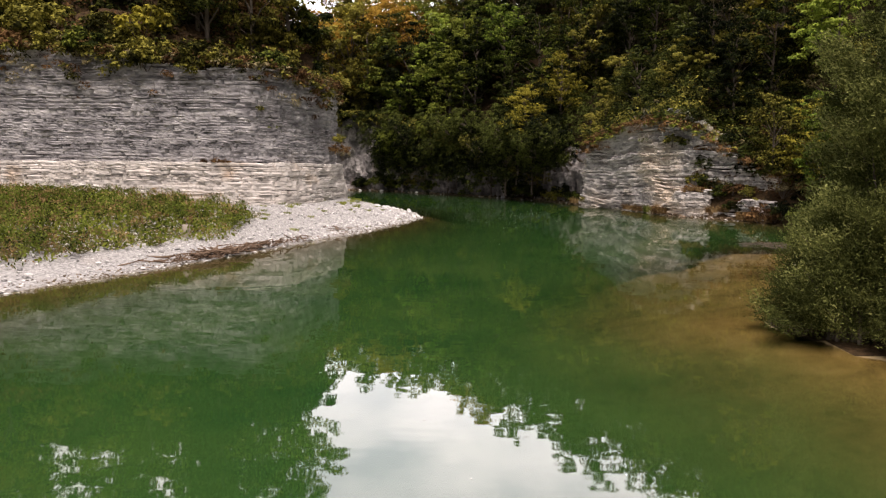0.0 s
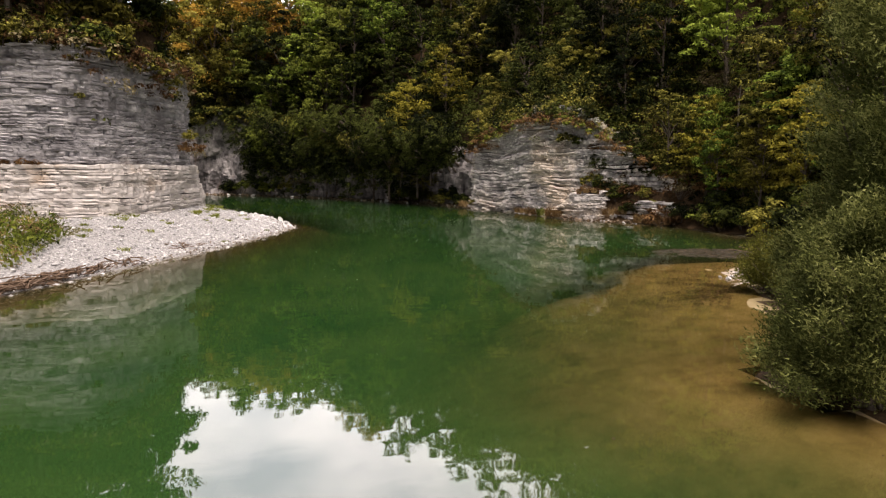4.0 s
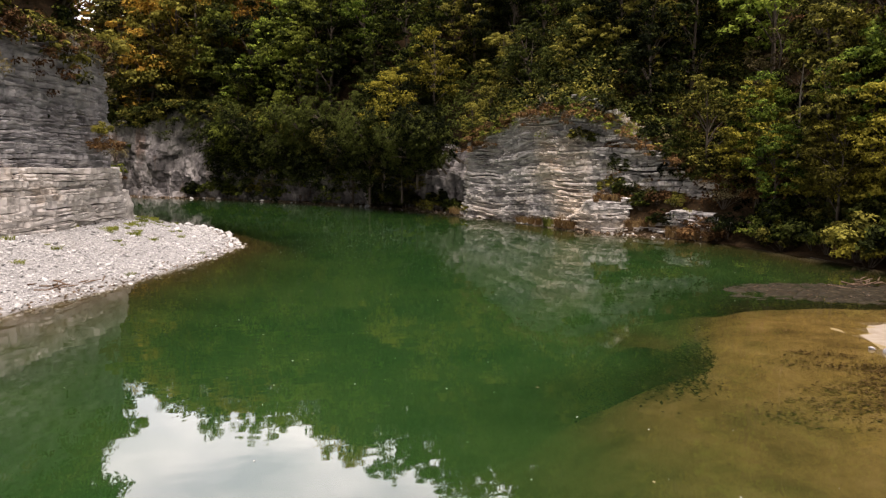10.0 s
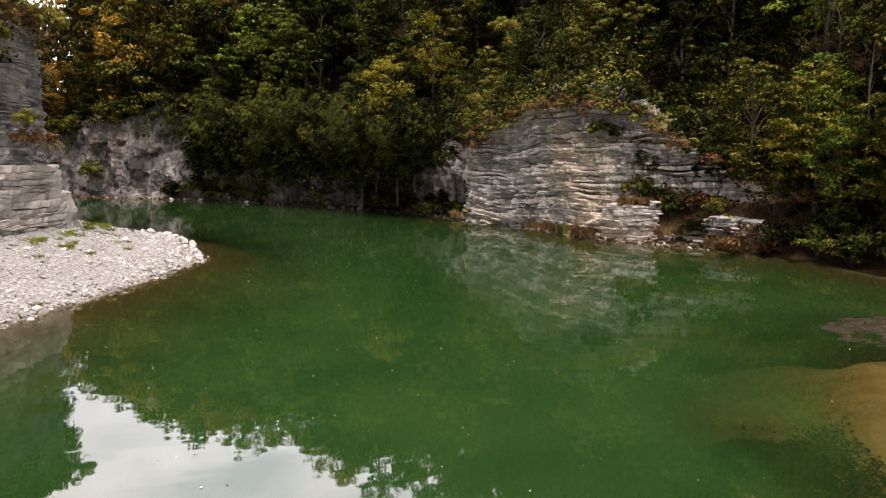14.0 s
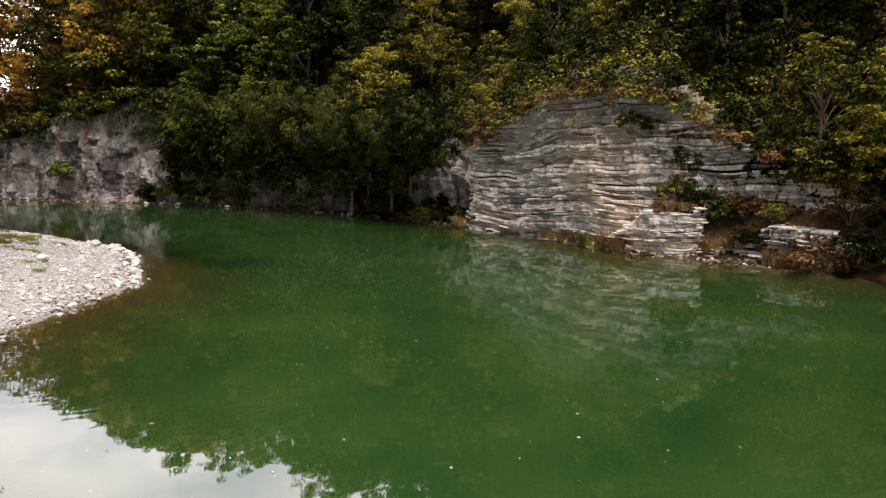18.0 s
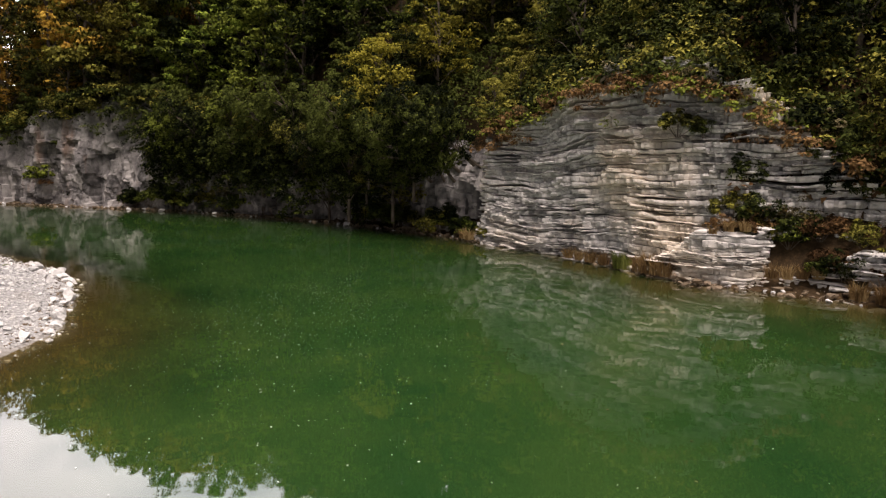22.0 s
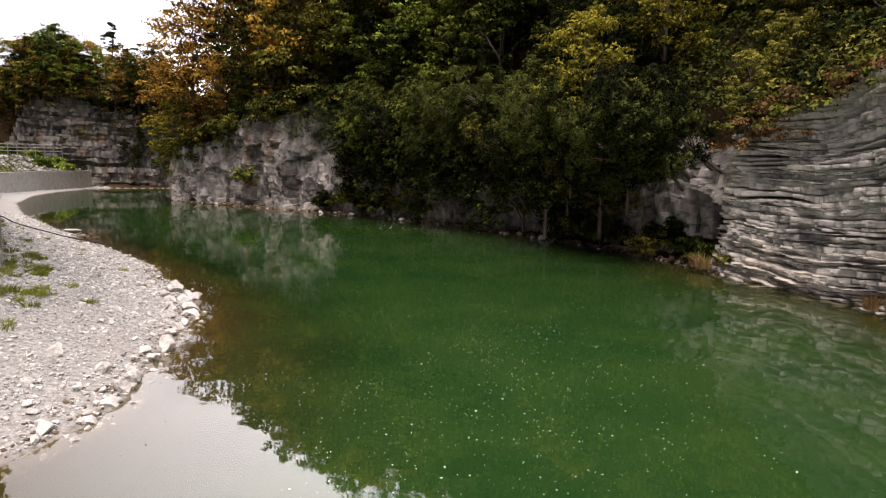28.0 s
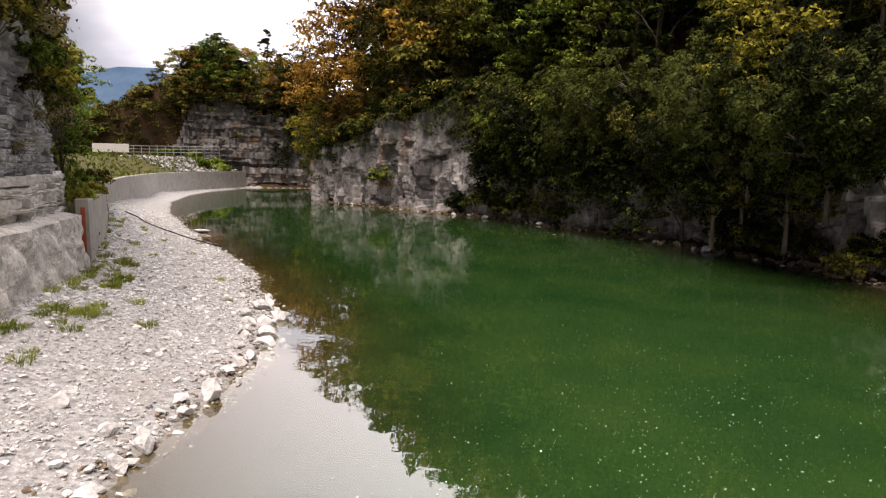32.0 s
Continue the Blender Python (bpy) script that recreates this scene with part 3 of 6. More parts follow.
strata(
    "cliff_ledge", "low block of thin grey limestone beds at the water", [(14.9, 60.4), (15.8, 57.8), (16.3, 56.6), (17.4, 55.8), (18.6, 55.5), (19.2, 56.2), (19.6, 57.5)],
    lambda q, s: np.interp(q[:, 0], [15, 15.7, 16.3, 17.5, 18.6, 19.6], [0.3, 1.0, 1.9, 2.2, 2.0, 1.6]) , -0.25, (0.05, 0.2), lambda z: ROCK_BEDS, 29, amp=0.15, lean=0.02, step=0.08, block=(0.3, 1.6), bed=0.6, slot=0.025, back=1.2, worn=0.35,
)
strata(
    "cliff_end", "weathered end of the layered cliff among shrubs", [(18.2, 55.8), (19.4, 54.2), (20.4, 52.8), (21.4, 51.2), (22.8, 50.2)],
    lambda q, s: np.interp(q[:, 0], [18, 19.2, 20, 21.2, 22.5], [0.45, 0.6, 1.5, 1.6, 1.2]), -0.25, (0.06, 0.22), lambda z: ROCK_BEDS, 37, amp=0.18, lean=0.06, step=0.08, block=(0.3, 1.6), bed=0.6, slot=0.025, back=1.4, worn=0.35,
)


def rock_face(name, label, line, tops, seed, amp=0.7, step=0.15, mat=None):
    """A massive rock face: one rough sheet with ledges and hollows, bent over at its top."""
    q, nrm, s = resample(line, step)
    hs = np.interp(s, np.linspace(0, s[-1], len(tops)), tops)
    v = np.linspace(-0.06, 1, 84)
    S, V = np.meshgrid(s, v, indexing="ij")
    hs = hs + 0.9 * fbm(xyz(s * 0.35, 2, 7), seed + 20, 3)
    zz = V * hs[:, None]
    # big fractured blocks with smaller ones on them
    def blocks(a, b, k):
        ci = np.floor(S / a + 0.16 * vnoise(xyz(S * 0.7, zz * 0.7, k), seed + k)).astype(np.int64)
        cj = np.floor(zz / b + 0.5 * hashed(ci, ci * 0, ci * 0, seed + k) + 0.25 * S / a * 0.35 + 0.15 * vnoise(xyz(S * 0.5, zz * 0.5, k + 3), seed + k)).astype(np.int64)
        return hashed(ci, cj, ci * 0, seed + 7 * k) * 2 - 1

    out = amp * (0.8 * fbm(xyz(S * 0.13, zz * 0.13, 1), seed, 4) + 0.75 * blocks(3.2, 6.5, 1) + 0.40 * blocks(1.3, 2.6, 2) + 0.20 * blocks(0.6, 0.9, 4) + 0.10 * blocks(0.3, 0.4, 5))
    out = out + 0.10 * amp * fbm(xyz(S * 1.6, zz * 0.9, 2), seed + 3, 4) - 0.10 * zz - 2.5 * smooth(V, 0.94, 1.0)
    P = np.stack([q[:, 0, None] + nrm[:, 0, None] * out, q[:, 1, None] + nrm[:, 1, None] * out, zz], -1)
    return tagged(new(name, mesh(name, P.reshape(-1, 3), grid_faces(len(s), len(v)), mat or ROCK_MASSIVE, False)), label, "cliff", kind="structure")


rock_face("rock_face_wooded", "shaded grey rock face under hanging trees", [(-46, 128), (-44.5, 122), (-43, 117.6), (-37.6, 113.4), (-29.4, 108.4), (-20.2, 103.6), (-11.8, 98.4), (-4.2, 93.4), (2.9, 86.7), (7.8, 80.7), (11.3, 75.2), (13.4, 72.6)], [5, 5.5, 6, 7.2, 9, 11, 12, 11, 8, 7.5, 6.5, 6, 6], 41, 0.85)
strata("cliff_far", "dark bedded cliff at the river's bend", FAR_LINE[1:], lambda q, s: np.interp(q[:, 0], [-112, -98, -91, -87, -84, -80, -74, -60], [1, 2, 3.5, 8, 15.5, 16.5, 14, 13]), -0.3, (0.25, 0.9), lambda z: ROCK_FAR, 61, step=0.35, amp=0.7, lean=0.12, block=(2.0, 8), back=6, bed=0.12, slot=0.02, pinch=(0.4, 0.3), worn=0.5)

# ---- plants ----
def quads(c, u, v, fold=None):
    """Leaf blades: four-cornered, pointed, at centres c with half axes u and v."""
    p = np.stack([c - u, c - v * 0.9 + u * 0.1, c + u, c + v * 0.9 + u * 0.1], 1)
    if fold is not None:
        p[:, 1] += fold
        p[:, 3] += fold
    n = len(c)
    return p.reshape(-1, 3), np.arange(4 * n).reshape(n, 4)


def tris(c, u, v):
    """Small leaves: one pointed blade each."""
    p = np.stack([c - u * 0.8 - v, c + u * 1.1, c - u * 0.5 + v], 1)
    return p.reshape(-1, 3), np.arange(3 * len(c)).reshape(-1, 3)


def unit(a):
    return a / (np.linalg.norm(a, axis=-1, keepdims=True) + 1e-9)


def crown(r, n, size, lobes, lobe_r, up=0.75, narrow=0.55, droop=0.0, flat=0.72):
    """Leaves on the shells of many lobes."""
    k = r.integers(0, len(lobes), n)
    d = unit(r.normal(0, 1, (n, 3)) + np.array([0, 0, up]))
    c = lobes[k] + d * (lobe_r[k] * r.uniform(0.45, 1.08, n) ** 0.7)[:, None] * np.array([1.15, 1.15, flat])
    nrm = unit(1.2 * d + r.normal(0, 0.5, (n, 3)) + np.array([0, 0, 0.5]))
    u = unit(np.cross(nrm, r.normal(0, 1, (n, 3))) + np.array([0, 0, -droop]))
    v = np.cross(nrm, u)
    sz = size * r.uniform(0.6, 1.3, n)[:, None]
    return tris(c, u * sz, v * sz * narrow * 1.15)


def tube(points, radii, sides=6):
    pts, rad = np.array(points, float), np.array(radii, float)
    t = unit(np.gradient(pts, axis=0))
    a = unit(np.cross(t, np.array([0.31, 0.95, 0.05])))
    b = np.cross(t, a)
    ang = np.linspace(0, 2 * np.pi, sides, endpoint=False)
    v = pts[:, None] + rad[:, None, None] * (np.cos(ang)[None, :, None] * a[:, None] + np.sin(ang)[None, :, None] * b[:, None])
    i = np.arange(len(pts) * sides).reshape(-1, sides)
    f = np.stack([i[:-1], np.roll(i, -1, 1)[:-1], np.roll(i, -1, 1)[1:], i[1:]], -1).reshape(-1, 4)
    return v.reshape(-1, 3), f


def joined(pieces):
    vs, fs, n = [], [], 0
    for v, f in pieces:
        vs.append(v)
        fs.append(f + n)
        n += len(v)
    return np.concatenate(vs), np.concatenate(fs)


def broadleaf(seed, mat, tall=9.0, wide=2.7, low=0.28, leaves=7200, size=0.108, lobes=46, bark=None):
    """Meshes of a broadleaved tree: trunk with limbs, and crown."""
    r = np.random.default_rng(seed)
    z0 = tall * low
    d = unit(r.normal(0, 1, (lobes, 3)))
    rad = r.uniform(0.35, 1.0, lobes) ** 0.5
    hz = (tall - z0) / 2
    c = d * rad[:, None] * np.array([wide, wide, hz * 0.92]) + np.array([0, 0, z0 + hz])
    taper = np.clip((tall - c[:, 2]) / (tall - z0), 0, 1) ** 0.45
    c[:, :2] *= (0.35 + 0.75 * taper)[:, None]
    lr = wide * r.uniform(0.22, 0.44, lobes)
    lean = r.normal(0, 0.25, 2)
    trunk = np.array([[lean[0] * t * t, lean[1] * t * t, tall * 0.86 * t] for t in np.linspace(-0.06, 1, 7)])
    bits = [tube(trunk, np.linspace(0.017 * tall, 0.02, 7))]
    for k in r.choice(lobes, min(14, lobes), False):
        t = np.clip(c[k, 2] / (tall * 0.86) - 0.22, 0.12, 0.9)
        a = np.array([np.interp(t, np.linspace(-0.06, 1, 7), trunk[:, i]) for i in range(3)])
        mid = (a + c[k]) / 2 + np.array([0, 0, 0.12 * wide])
        bits.append(tube([a, mid, c[k]], [0.0065 * tall, 0.004 * tall, 0.012], 4))
    tv, tf = joined(bits)
    # flat leafy sprays on the outside of each bough
    k = r.integers(0, lobes, int(3.2 * lobes))
    d = unit(r.normal(0, 1, (len(k), 3)) + np.array([0, 0, 0.35]))
    sprays = c[k] + d * (lr[k] * r.uniform(0.5, 1.15, len(k)))[:, None] * np.array([1.15, 1.15, 0.9])
    cv, cf = crown(r, leaves, size, sprays, wide * r.uniform(0.11, 0.24, len(k)), 0.6, flat=0.5)
    return mesh("trunk", tv, tf, bark or BARK, True), mesh("crown", cv, cf, mat)


def conifer(seed, mat, tall=12.0, wide=1.9, n=2600):
    r = np.random.default_rng(seed)
    t = r.uniform(0.12, 1, n) ** 0.85
    whorl = np.round(t * 24) / 24
    ang = r.uniform(0, 2 * np.pi, n)
    arm = np.floor(ang / (2 * np.pi) * 9 + whorl * 37)
    ang = (arm + r.uniform(-0.28, 0.28, n)) * 2 * np.pi / 9
    reach = wide * (1 - whorl) ** 0.8 + 0.1
    rad = reach * r.uniform(0.08, 1, n) ** 0.6 * (0.75 + 0.25 * np.sin(arm * 5.1))
    c = np.stack([np.cos(ang) * rad, np.sin(ang) * rad, whorl * tall - 0.32 * rad + r.normal(0, 0.08, n)], -1)
    u = unit(np.stack([np.cos(ang), np.sin(ang), -0.5 + r.normal(0, 0.2, n)], -1))
    v = unit(np.cross(u, np.array([0, 0, 1.0])) + r.normal(0, 0.3, (n, 3)))
    sz = r.uniform(0.17, 0.38, n)[:, None]
    cv, cf = quads(c, u * sz, v * sz * 0.42, np.array([0, 0, -0.06]))
    tv, tf = tube([(0, 0, -0.5), (0, 0, tall * 0.5), (0.05, 0, tall * 0.98)], [0.16, 0.1, 0.015])
    return mesh("trunk", tv, tf, BARK, True), mesh("crown", cv, cf, mat)


def shrub(seed, mat, wide=1.0, tall=1.3, leaves=900, size=0.105, lobes=26, stems=7, droop=0.0, narrow=0.55):
    r = np.random.default_rng(seed)
    a = r.uniform(0, 2 * np.pi, lobes)
    rr = wide * r.uniform(0, 0.9, lobes) ** 0.6
    c = np.stack([np.cos(a) * rr, np.sin(a) * rr, tall * r.uniform(0.2, 0.9, lobes) * (1 - 0.4 * rr / wide)], -1)
    bits = [tube([(c[k, 0] * 0.1, c[k, 1] * 0.1, -0.25), c[k] * np.array([0.6, 0.6, 0.6]), c[k]], [0.02, 0.013, 0.005], 4) for k in range(min(stems, lobes))]
    sv, sf = joined(bits)
    cv, cf = crown(r, leaves, size, c, wide * r.uniform(0.16, 0.34, lobes), droop=droop, narrow=narrow)
    return mesh("branchwork", sv, sf, BARK, True), mesh("foliage", cv, cf, mat)


def tuft(seed, mat, n=90, tall=0.7, wide=0.3, bend=0.5):
    r = np.random.default_rng(seed)
    a, rr = r.uniform(0, 2 * np.pi, n), wide * r.uniform(0, 1, n) ** 0.7
    p = np.stack([np.cos(a) * rr, np.sin(a) * rr, np.full(n, -0.05)], -1)
    d = np.stack([np.cos(a), np.sin(a), np.zeros(n)], -1) * r.uniform(0.1, 1, n)[:, None] * bend + r.normal(0, 0.12, (n, 3))
    hgt = tall * r.uniform(0.5, 1.1, n)[:, None]
    up = np.array([0, 0, 1.0])
    w = unit(np.cross(d + up, r.normal(0, 1, (n, 3)))) * 0.008 * (1 + tall)
    m1, m2 = p + (up * 0.6 + d * 0.25) * hgt, p + (up * 0.9 + d * 0.9) * hgt
    v = np.stack([p - w, p + w, m1 + w, m1 - w, m2 + w * 0.2, m2 - w * 0.2], 1).reshape(-1, 3)
    i = np.arange(n)[:, None] * 6
    return mesh("blades", v, np.concatenate([i + [0, 1, 2, 3], i + [3, 2, 4, 5]]), mat)


def place(x, y, z=None, turn=0.0, size=1.0, tip=(0, 0)):
    m = pose(x, y, h1(x, y) if z is None else z, tip[0], tip[1], turn)
    return m @ Matrix.Scale(size, 4)


def stand(name, meshes, m, label, category, group=""):
    """One plant: an Empty at its root with its parts."""
    e = tagged(new(name), label, category, group)
    e.matrix_world = m
    for me in meshes:
        part(me.name.split(".")[0], me, e)
    return e


TREES = {
    "dark": [broadleaf(101 + k, LEAF_DARK, 9.4, 2.4, 0.05) for k in range(3)],
    "green": [broadleaf(111 + k, LEAF_GREEN, 9.4, 2.4, 0.06) for k in range(3)],
    "bright": [broadleaf(121 + k, LEAF_BRIGHT, 8.5, 2.5, 0.1) for k in range(2)],
    "olive": [broadleaf(131 + k, LEAF_OLIVE, 9.4, 2.3, 0.08) for k in range(2)],
    "yellow": [broadleaf(141 + k, LEAF_YELLOW, 9, 2.7, 0.1) for k in range(2)],
    "orange": [broadleaf(151 + k, LEAF_ORANGE, 9.5, 2.9, 0.1) for k in range(2)],
    "dry": [broadleaf(161, LEAF_DRY, 8, 1.9, 0.06, 2600, 0.075, 34)],
    "pine": [broadleaf(181 + k, LEAF_SPRUCE, 12, 1.8, 0.3, 5200, 0.12, 24) for k in range(2)],
    "spruce": [conifer(171, LEAF_SPRUCE, 12, 2.9), conifer(172, LEAF_SPRUCE, 11, 2.6)],
}
WORDS = {
    "dark": "dark green broadleaved tree on the wooded slope", "green": "green broadleaved tree on the wooded slope", "bright": "bright green young broadleaved tree",
    "olive": "olive green tree turning in autumn", "yellow": "tree with yellowing autumn leaves", "orange": "tree with orange autumn leaves",
    "dry": "thin tree with dry pale brown leaves", "spruce": "tall dark spruce tree", "pine": "tall dark pine with an uneven crown",
}


def tree(sort, x, y, size=1.0, z=None, tip=(0, 0)):
    k = rng.integers(0, len(TREES[sort]))
    return stand("spruce_tree" if sort == "spruce" else "tree", TREES[sort][k], place(x, y, (h1(x, y) if z is None else z) - 0.15, rng.uniform(0, 360), size, tip), WORDS[sort], "tree", "trees of the valley sides")


# named trees that stand out
for sort, x, y, z, size in (
    ("yellow", 5.4, 78.4, 4.6, 0.95), ("dry", 4.7, 78.0, 3.2, 0.62), ("dark", 3.4, 80.2, 1.0, 0.8), ("dark", 6.3, 77.8, 1.2, 0.75), ("olive", 4.6, 79.4, 2.0, 0.6), ("dark", 7.6, 76.8, 2.6, 0.8), ("olive", 11.4, 70.4, 6.0, 0.42), ("olive", 12.8, 70, 6.6, 0.5),
    ("bright", 24.2, 51, 4.0, 0.7), ("yellow", 23.8, 44.5, 1.4, 0.6), ("olive", -6, 94.2, 2.2, 0.95), ("bright", -12, 100.4, 9, 0.9), ("bright", -8, 98.5, 11, 1.2), ("green", -2, 95, 13, 1.3), ("bright", 3.4, 91, 15, 1.2), ("green", -14, 104.5, 12, 1.3), ("bright", 0.4, 98, 18, 1.2), ("yellow", 9.4, 79, 9, 0.9), ("green", 12, 84, 16, 1.2),
    ("orange", -40, 118, 6, 1.99), ("orange", -35.5, 116, 7.5, 2.05), ("yellow", -42.8, 118.6, 3.6, 1.25), ("yellow", -41.2, 116.6, 4.2, 0.9), ("olive", -38.4, 114.6, 5, 0.8), ("orange", -36, 113.4, 5.6, 0.75), ("olive", -33, 111.6, 6.4, 0.75), ("orange", -30, 113, 9.5, 1.0), ("yellow", -26, 111, 10, 1.0), ("orange", -43.6, 122, 5, 1.6),
    ("olive", -27.5, 109.5, 9.4, 1.94), ("orange", -23.5, 108, 9.6, 1.99), ("olive", -20, 106.4, 9.8, 2.17), ("yellow", -17, 104.4, 9.8, 1.82), ("green", -13.6, 102, 9.4, 1.55), ("dark", -10, 100.4, 9, 1.7), ("green", -6, 98.6, 9, 1.8), ("dark", -18.4, 107.6, 10, 1.5), ("orange", -32.5, 111.4, 9, 0.9), ("olive", -24.8, 106.6, 9.0, 0.8), ("dark", -21.2, 105.2, 9.2, 0.8), ("dark", -15.0, 101.8, 8.6, 0.85), ("olive", -17.6, 103.2, 9.0, 0.7), ("dark", -28.2, 108.8, 8.8, 0.8), ("green", -11.4, 99.2, 8.0, 0.8),
    ("olive", 20.5, 61.5, 8.5, 0.8), ("dark", 19, 63.5, 9, 0.9), ("olive", 22.4, 59.6, 7.8, 0.8), ("dark", 21.2, 64.5, 11, 1.0), ("bright", 23.4, 48.5, 1.6, 0.6), ("olive", 24.5, 46, 2.0, 0.8), ("yellow", 25.2, 42.6, 2.2, 0.75), ("bright", 26, 45.2, 4.0, 0.9), ("olive", 26.6, 50, 5.5, 0.95), ("yellow", 28.5, 47, 6.5, 0.9),
    ("bright", -25.2, 68.6, 3.6, 0.62), ("bright", -28.0, 70.8, 4.0, 0.8), ("bright", -32, 73.6, 4.0, 0.85),
    ("pine", -74.6, 152, 14, 1.3), ("spruce", -73, 154, 12.5, 1.15), ("spruce", -87, 146, 15, 1.0), ("dark", -84, 146.4, 14, 0.75), ("orange", -77, 149.6, 14, 0.85), ("dark", -72.6, 151.6, 12, 0.8), ("olive", -89, 143.6, 12, 0.8), ("bright", -82.6, 147, 16, 1.55), ("orange", -79, 149, 15.5, 1.3), ("olive", -92, 144, 12.5, 1.2), ("orange", -80, 146.6, 15.5, 0.8), ("olive", -86, 145, 15, 0.9), ("dark", -71, 152.4, 9, 1.0), ("olive", -69, 154.5, 12, 1.3), ("dark", -76, 149.5, 11, 0.9), ("dark", -63, 157, 9, 1.2), ("green", -66, 152.6, 2, 0.8), ("dark", -70.5, 150, 2.5, 0.8), ("dark", -62, 155.6, 1.5, 0.9), ("dark", -68, 152, 6, 0.9), ("dark", -59, 159, 2, 1.2),
):
    tree(sort, x, y, size, z)
for k in range(40):
    x = rng.uniform(-87, -66)
    y = np.interp(x, [-95, -84, -75.5, -67], [136, 142, 147.6, 151.8]) + rng.uniform(0.5, 7)
    tree(("olive", "orange", "green", "dry", "dark", "bright")[k % 6], x, y, rng.uniform(0.9, 1.5), np.interp(x, [-96, -91, -86, -82, -66], [6, 9, 13.5, 15.5, 12]))

# the wooded right side
placed = []
tries = 0
while len(placed) < 112 and tries < 16000:
    tries += 1
    t = rng.uniform(13.2, 31.2)
    k = int(t)
    a, b = RIGHT_BANK[k], RIGHT_BANK[min(k + 1, len(RIGHT_BANK) - 1)]
    f = t - k
    x0, y0 = a[0] + f * (b[0] - a[0]), a[1] + f * (b[1] - a[1])
    n = unit(np.array([b[1] - a[1], -(b[0] - a[0])]))
    off = (1.0 if k > 22 else 2.2) + 19 * rng.uniform(0, 1) ** 1.5
    x, y = x0 + n[0] * off, y0 + n[1] * off
    if (k in (17, 18, 19, 20, 21, 22) and off < 5.4) or (k >= 26 and off < 4.6):
        continue
    gap = 2.7 + 0.05 * off
    if any((x - p) ** 2 + (y - q) ** 2 < gap**2 for p, q in placed) or inside(np.array([x]), np.array([y]), RIVER)[0]:
        continue
    placed.append((x, y))
    u = rng.uniform()
    if y > 104:
        sort = "orange" if u < 0.4 else "yellow" if u < 0.6 else "olive" if u < 0.8 else "green"
    else:
        # darker leaf sorts where the slope is shaded, shade by colour
        sort = "dark" if u < (0.18 if y < 56 else 0.66 if x > 10 else 0.46) else "green" if u < (0.44 if y < 56 else 0.78 if x > 10 else 0.70) else "olive" if u < (0.72 if y < 56 else 0.85) else "bright" if u < 0.9 else "yellow" if u < 0.96 else "dry"
    tree(sort, x, y, rng.uniform(0.9, 1.3) * (0.75 if off < 3 else 1) * (1.3 if y > 92 else 1))
# trees on the left plateau and behind the terrace
for _ in range(40):
    x, y = rng.uniform(-48, -12), rng.uniform(43.5, 58)
    if inside(np.array([x]), np.array([y]), CLIFF_RING)[0] and seg_dist(np.array([x]), np.array([y]), CLIFF)[0] > 1.6:
        u = rng.uniform()
        tree("green" if u < 0.35 else "olive" if u < 0.65 else "dark" if u < 0.85 else "yellow", x, y, rng.uniform(0.9, 1.3))
for _ in range(10):
    x = rng.uniform(-70, -34)
    y = 74 - 0.7 * (x + 36) + rng.uniform(1, 4)
    tree("green" if rng.uniform() < 0.6 else "bright", x, y, rng.uniform(0.55, 0.9))

# the wood behind the front trees, as one object
r5 = np.random.default_rng(55)
lob, rad, cols = [], [], []
for k in range(300):
    t = r5.uniform(14, 30.5)
    i = int(t)
    a, b = RIGHT_BANK[i], RIGHT_BANK[i + 1]
    n = unit(np.array([b[1] - a[1], -(b[0] - a[0])]))
    off = r5.uniform(15, 42)
    x, y = a[0] + (t - i) * (b[0] - a[0]) + n[0] * off, a[1] + (t - i) * (b[1] - a[1]) + n[1] * off
    z = h1(x, y)
    c = r5.normal(0, 1, (12, 3)) * np.array([1.3, 1.3, 1.9]) + np.array([x, y, z + 5.0 + r5.uniform(-1, 2)])
    lob.append(c)
    rad.append(r5.uniform(0.8, 1.5, 12))
lob, rad = np.concatenate(lob), np.concatenate(rad)
for name, mat, sel in (("wood_dark", LEAF_DARK, 0), ("wood_green", LEAF_GREEN, 1), ("wood_olive", LEAF_OLIVE, 2)):
    pick = np.repeat(np.arange(300) % 3 == sel, 12)
    v, f = crown(r5, 60000, 0.22, lob[pick], rad[pick])
    tagged(new(name, mesh(name, v, f, mat)), "dense wood high on the valley side", "woods", kind="stuff")

# undergrowth over the wooded slopes, as one object a sort
r6 = np.random.default_rng(66)
p = np.c_[r6.uniform(-60, 46, 26000), r6.uniform(36, 128, 26000)]
d_r, d_c = seg_dist(p[:, 0], p[:, 1], RIGHT_BANK), seg_dist(p[:, 0], p[:, 1], CLIFF)
up_r = (d_r < seg_dist(p[:, 0], p[:, 1], LEFT_BANK)) & ~inside(p[:, 0], p[:, 1], RIVER) & (d_r > np.where((p[:, 1] > 72) & (p[:, 1] < 104), 11.0, 2.0)) & (d_r < 22)
up_l = inside(p[:, 0], p[:, 1], CLIFF_RING) & (d_c > 0.9) & (d_c < 14) & (p[:, 0] > -40) & (p[:, 1] < 80)
p = p[up_r | up_l]
z = height(p[:, 0], p[:, 1])
low = (p[:, 0] > 15) & (p[:, 0] < 23) & (p[:, 1] > 50) & (p[:, 1] < 60)
pick = r6.uniform(0, 1, len(p)) < 0.72
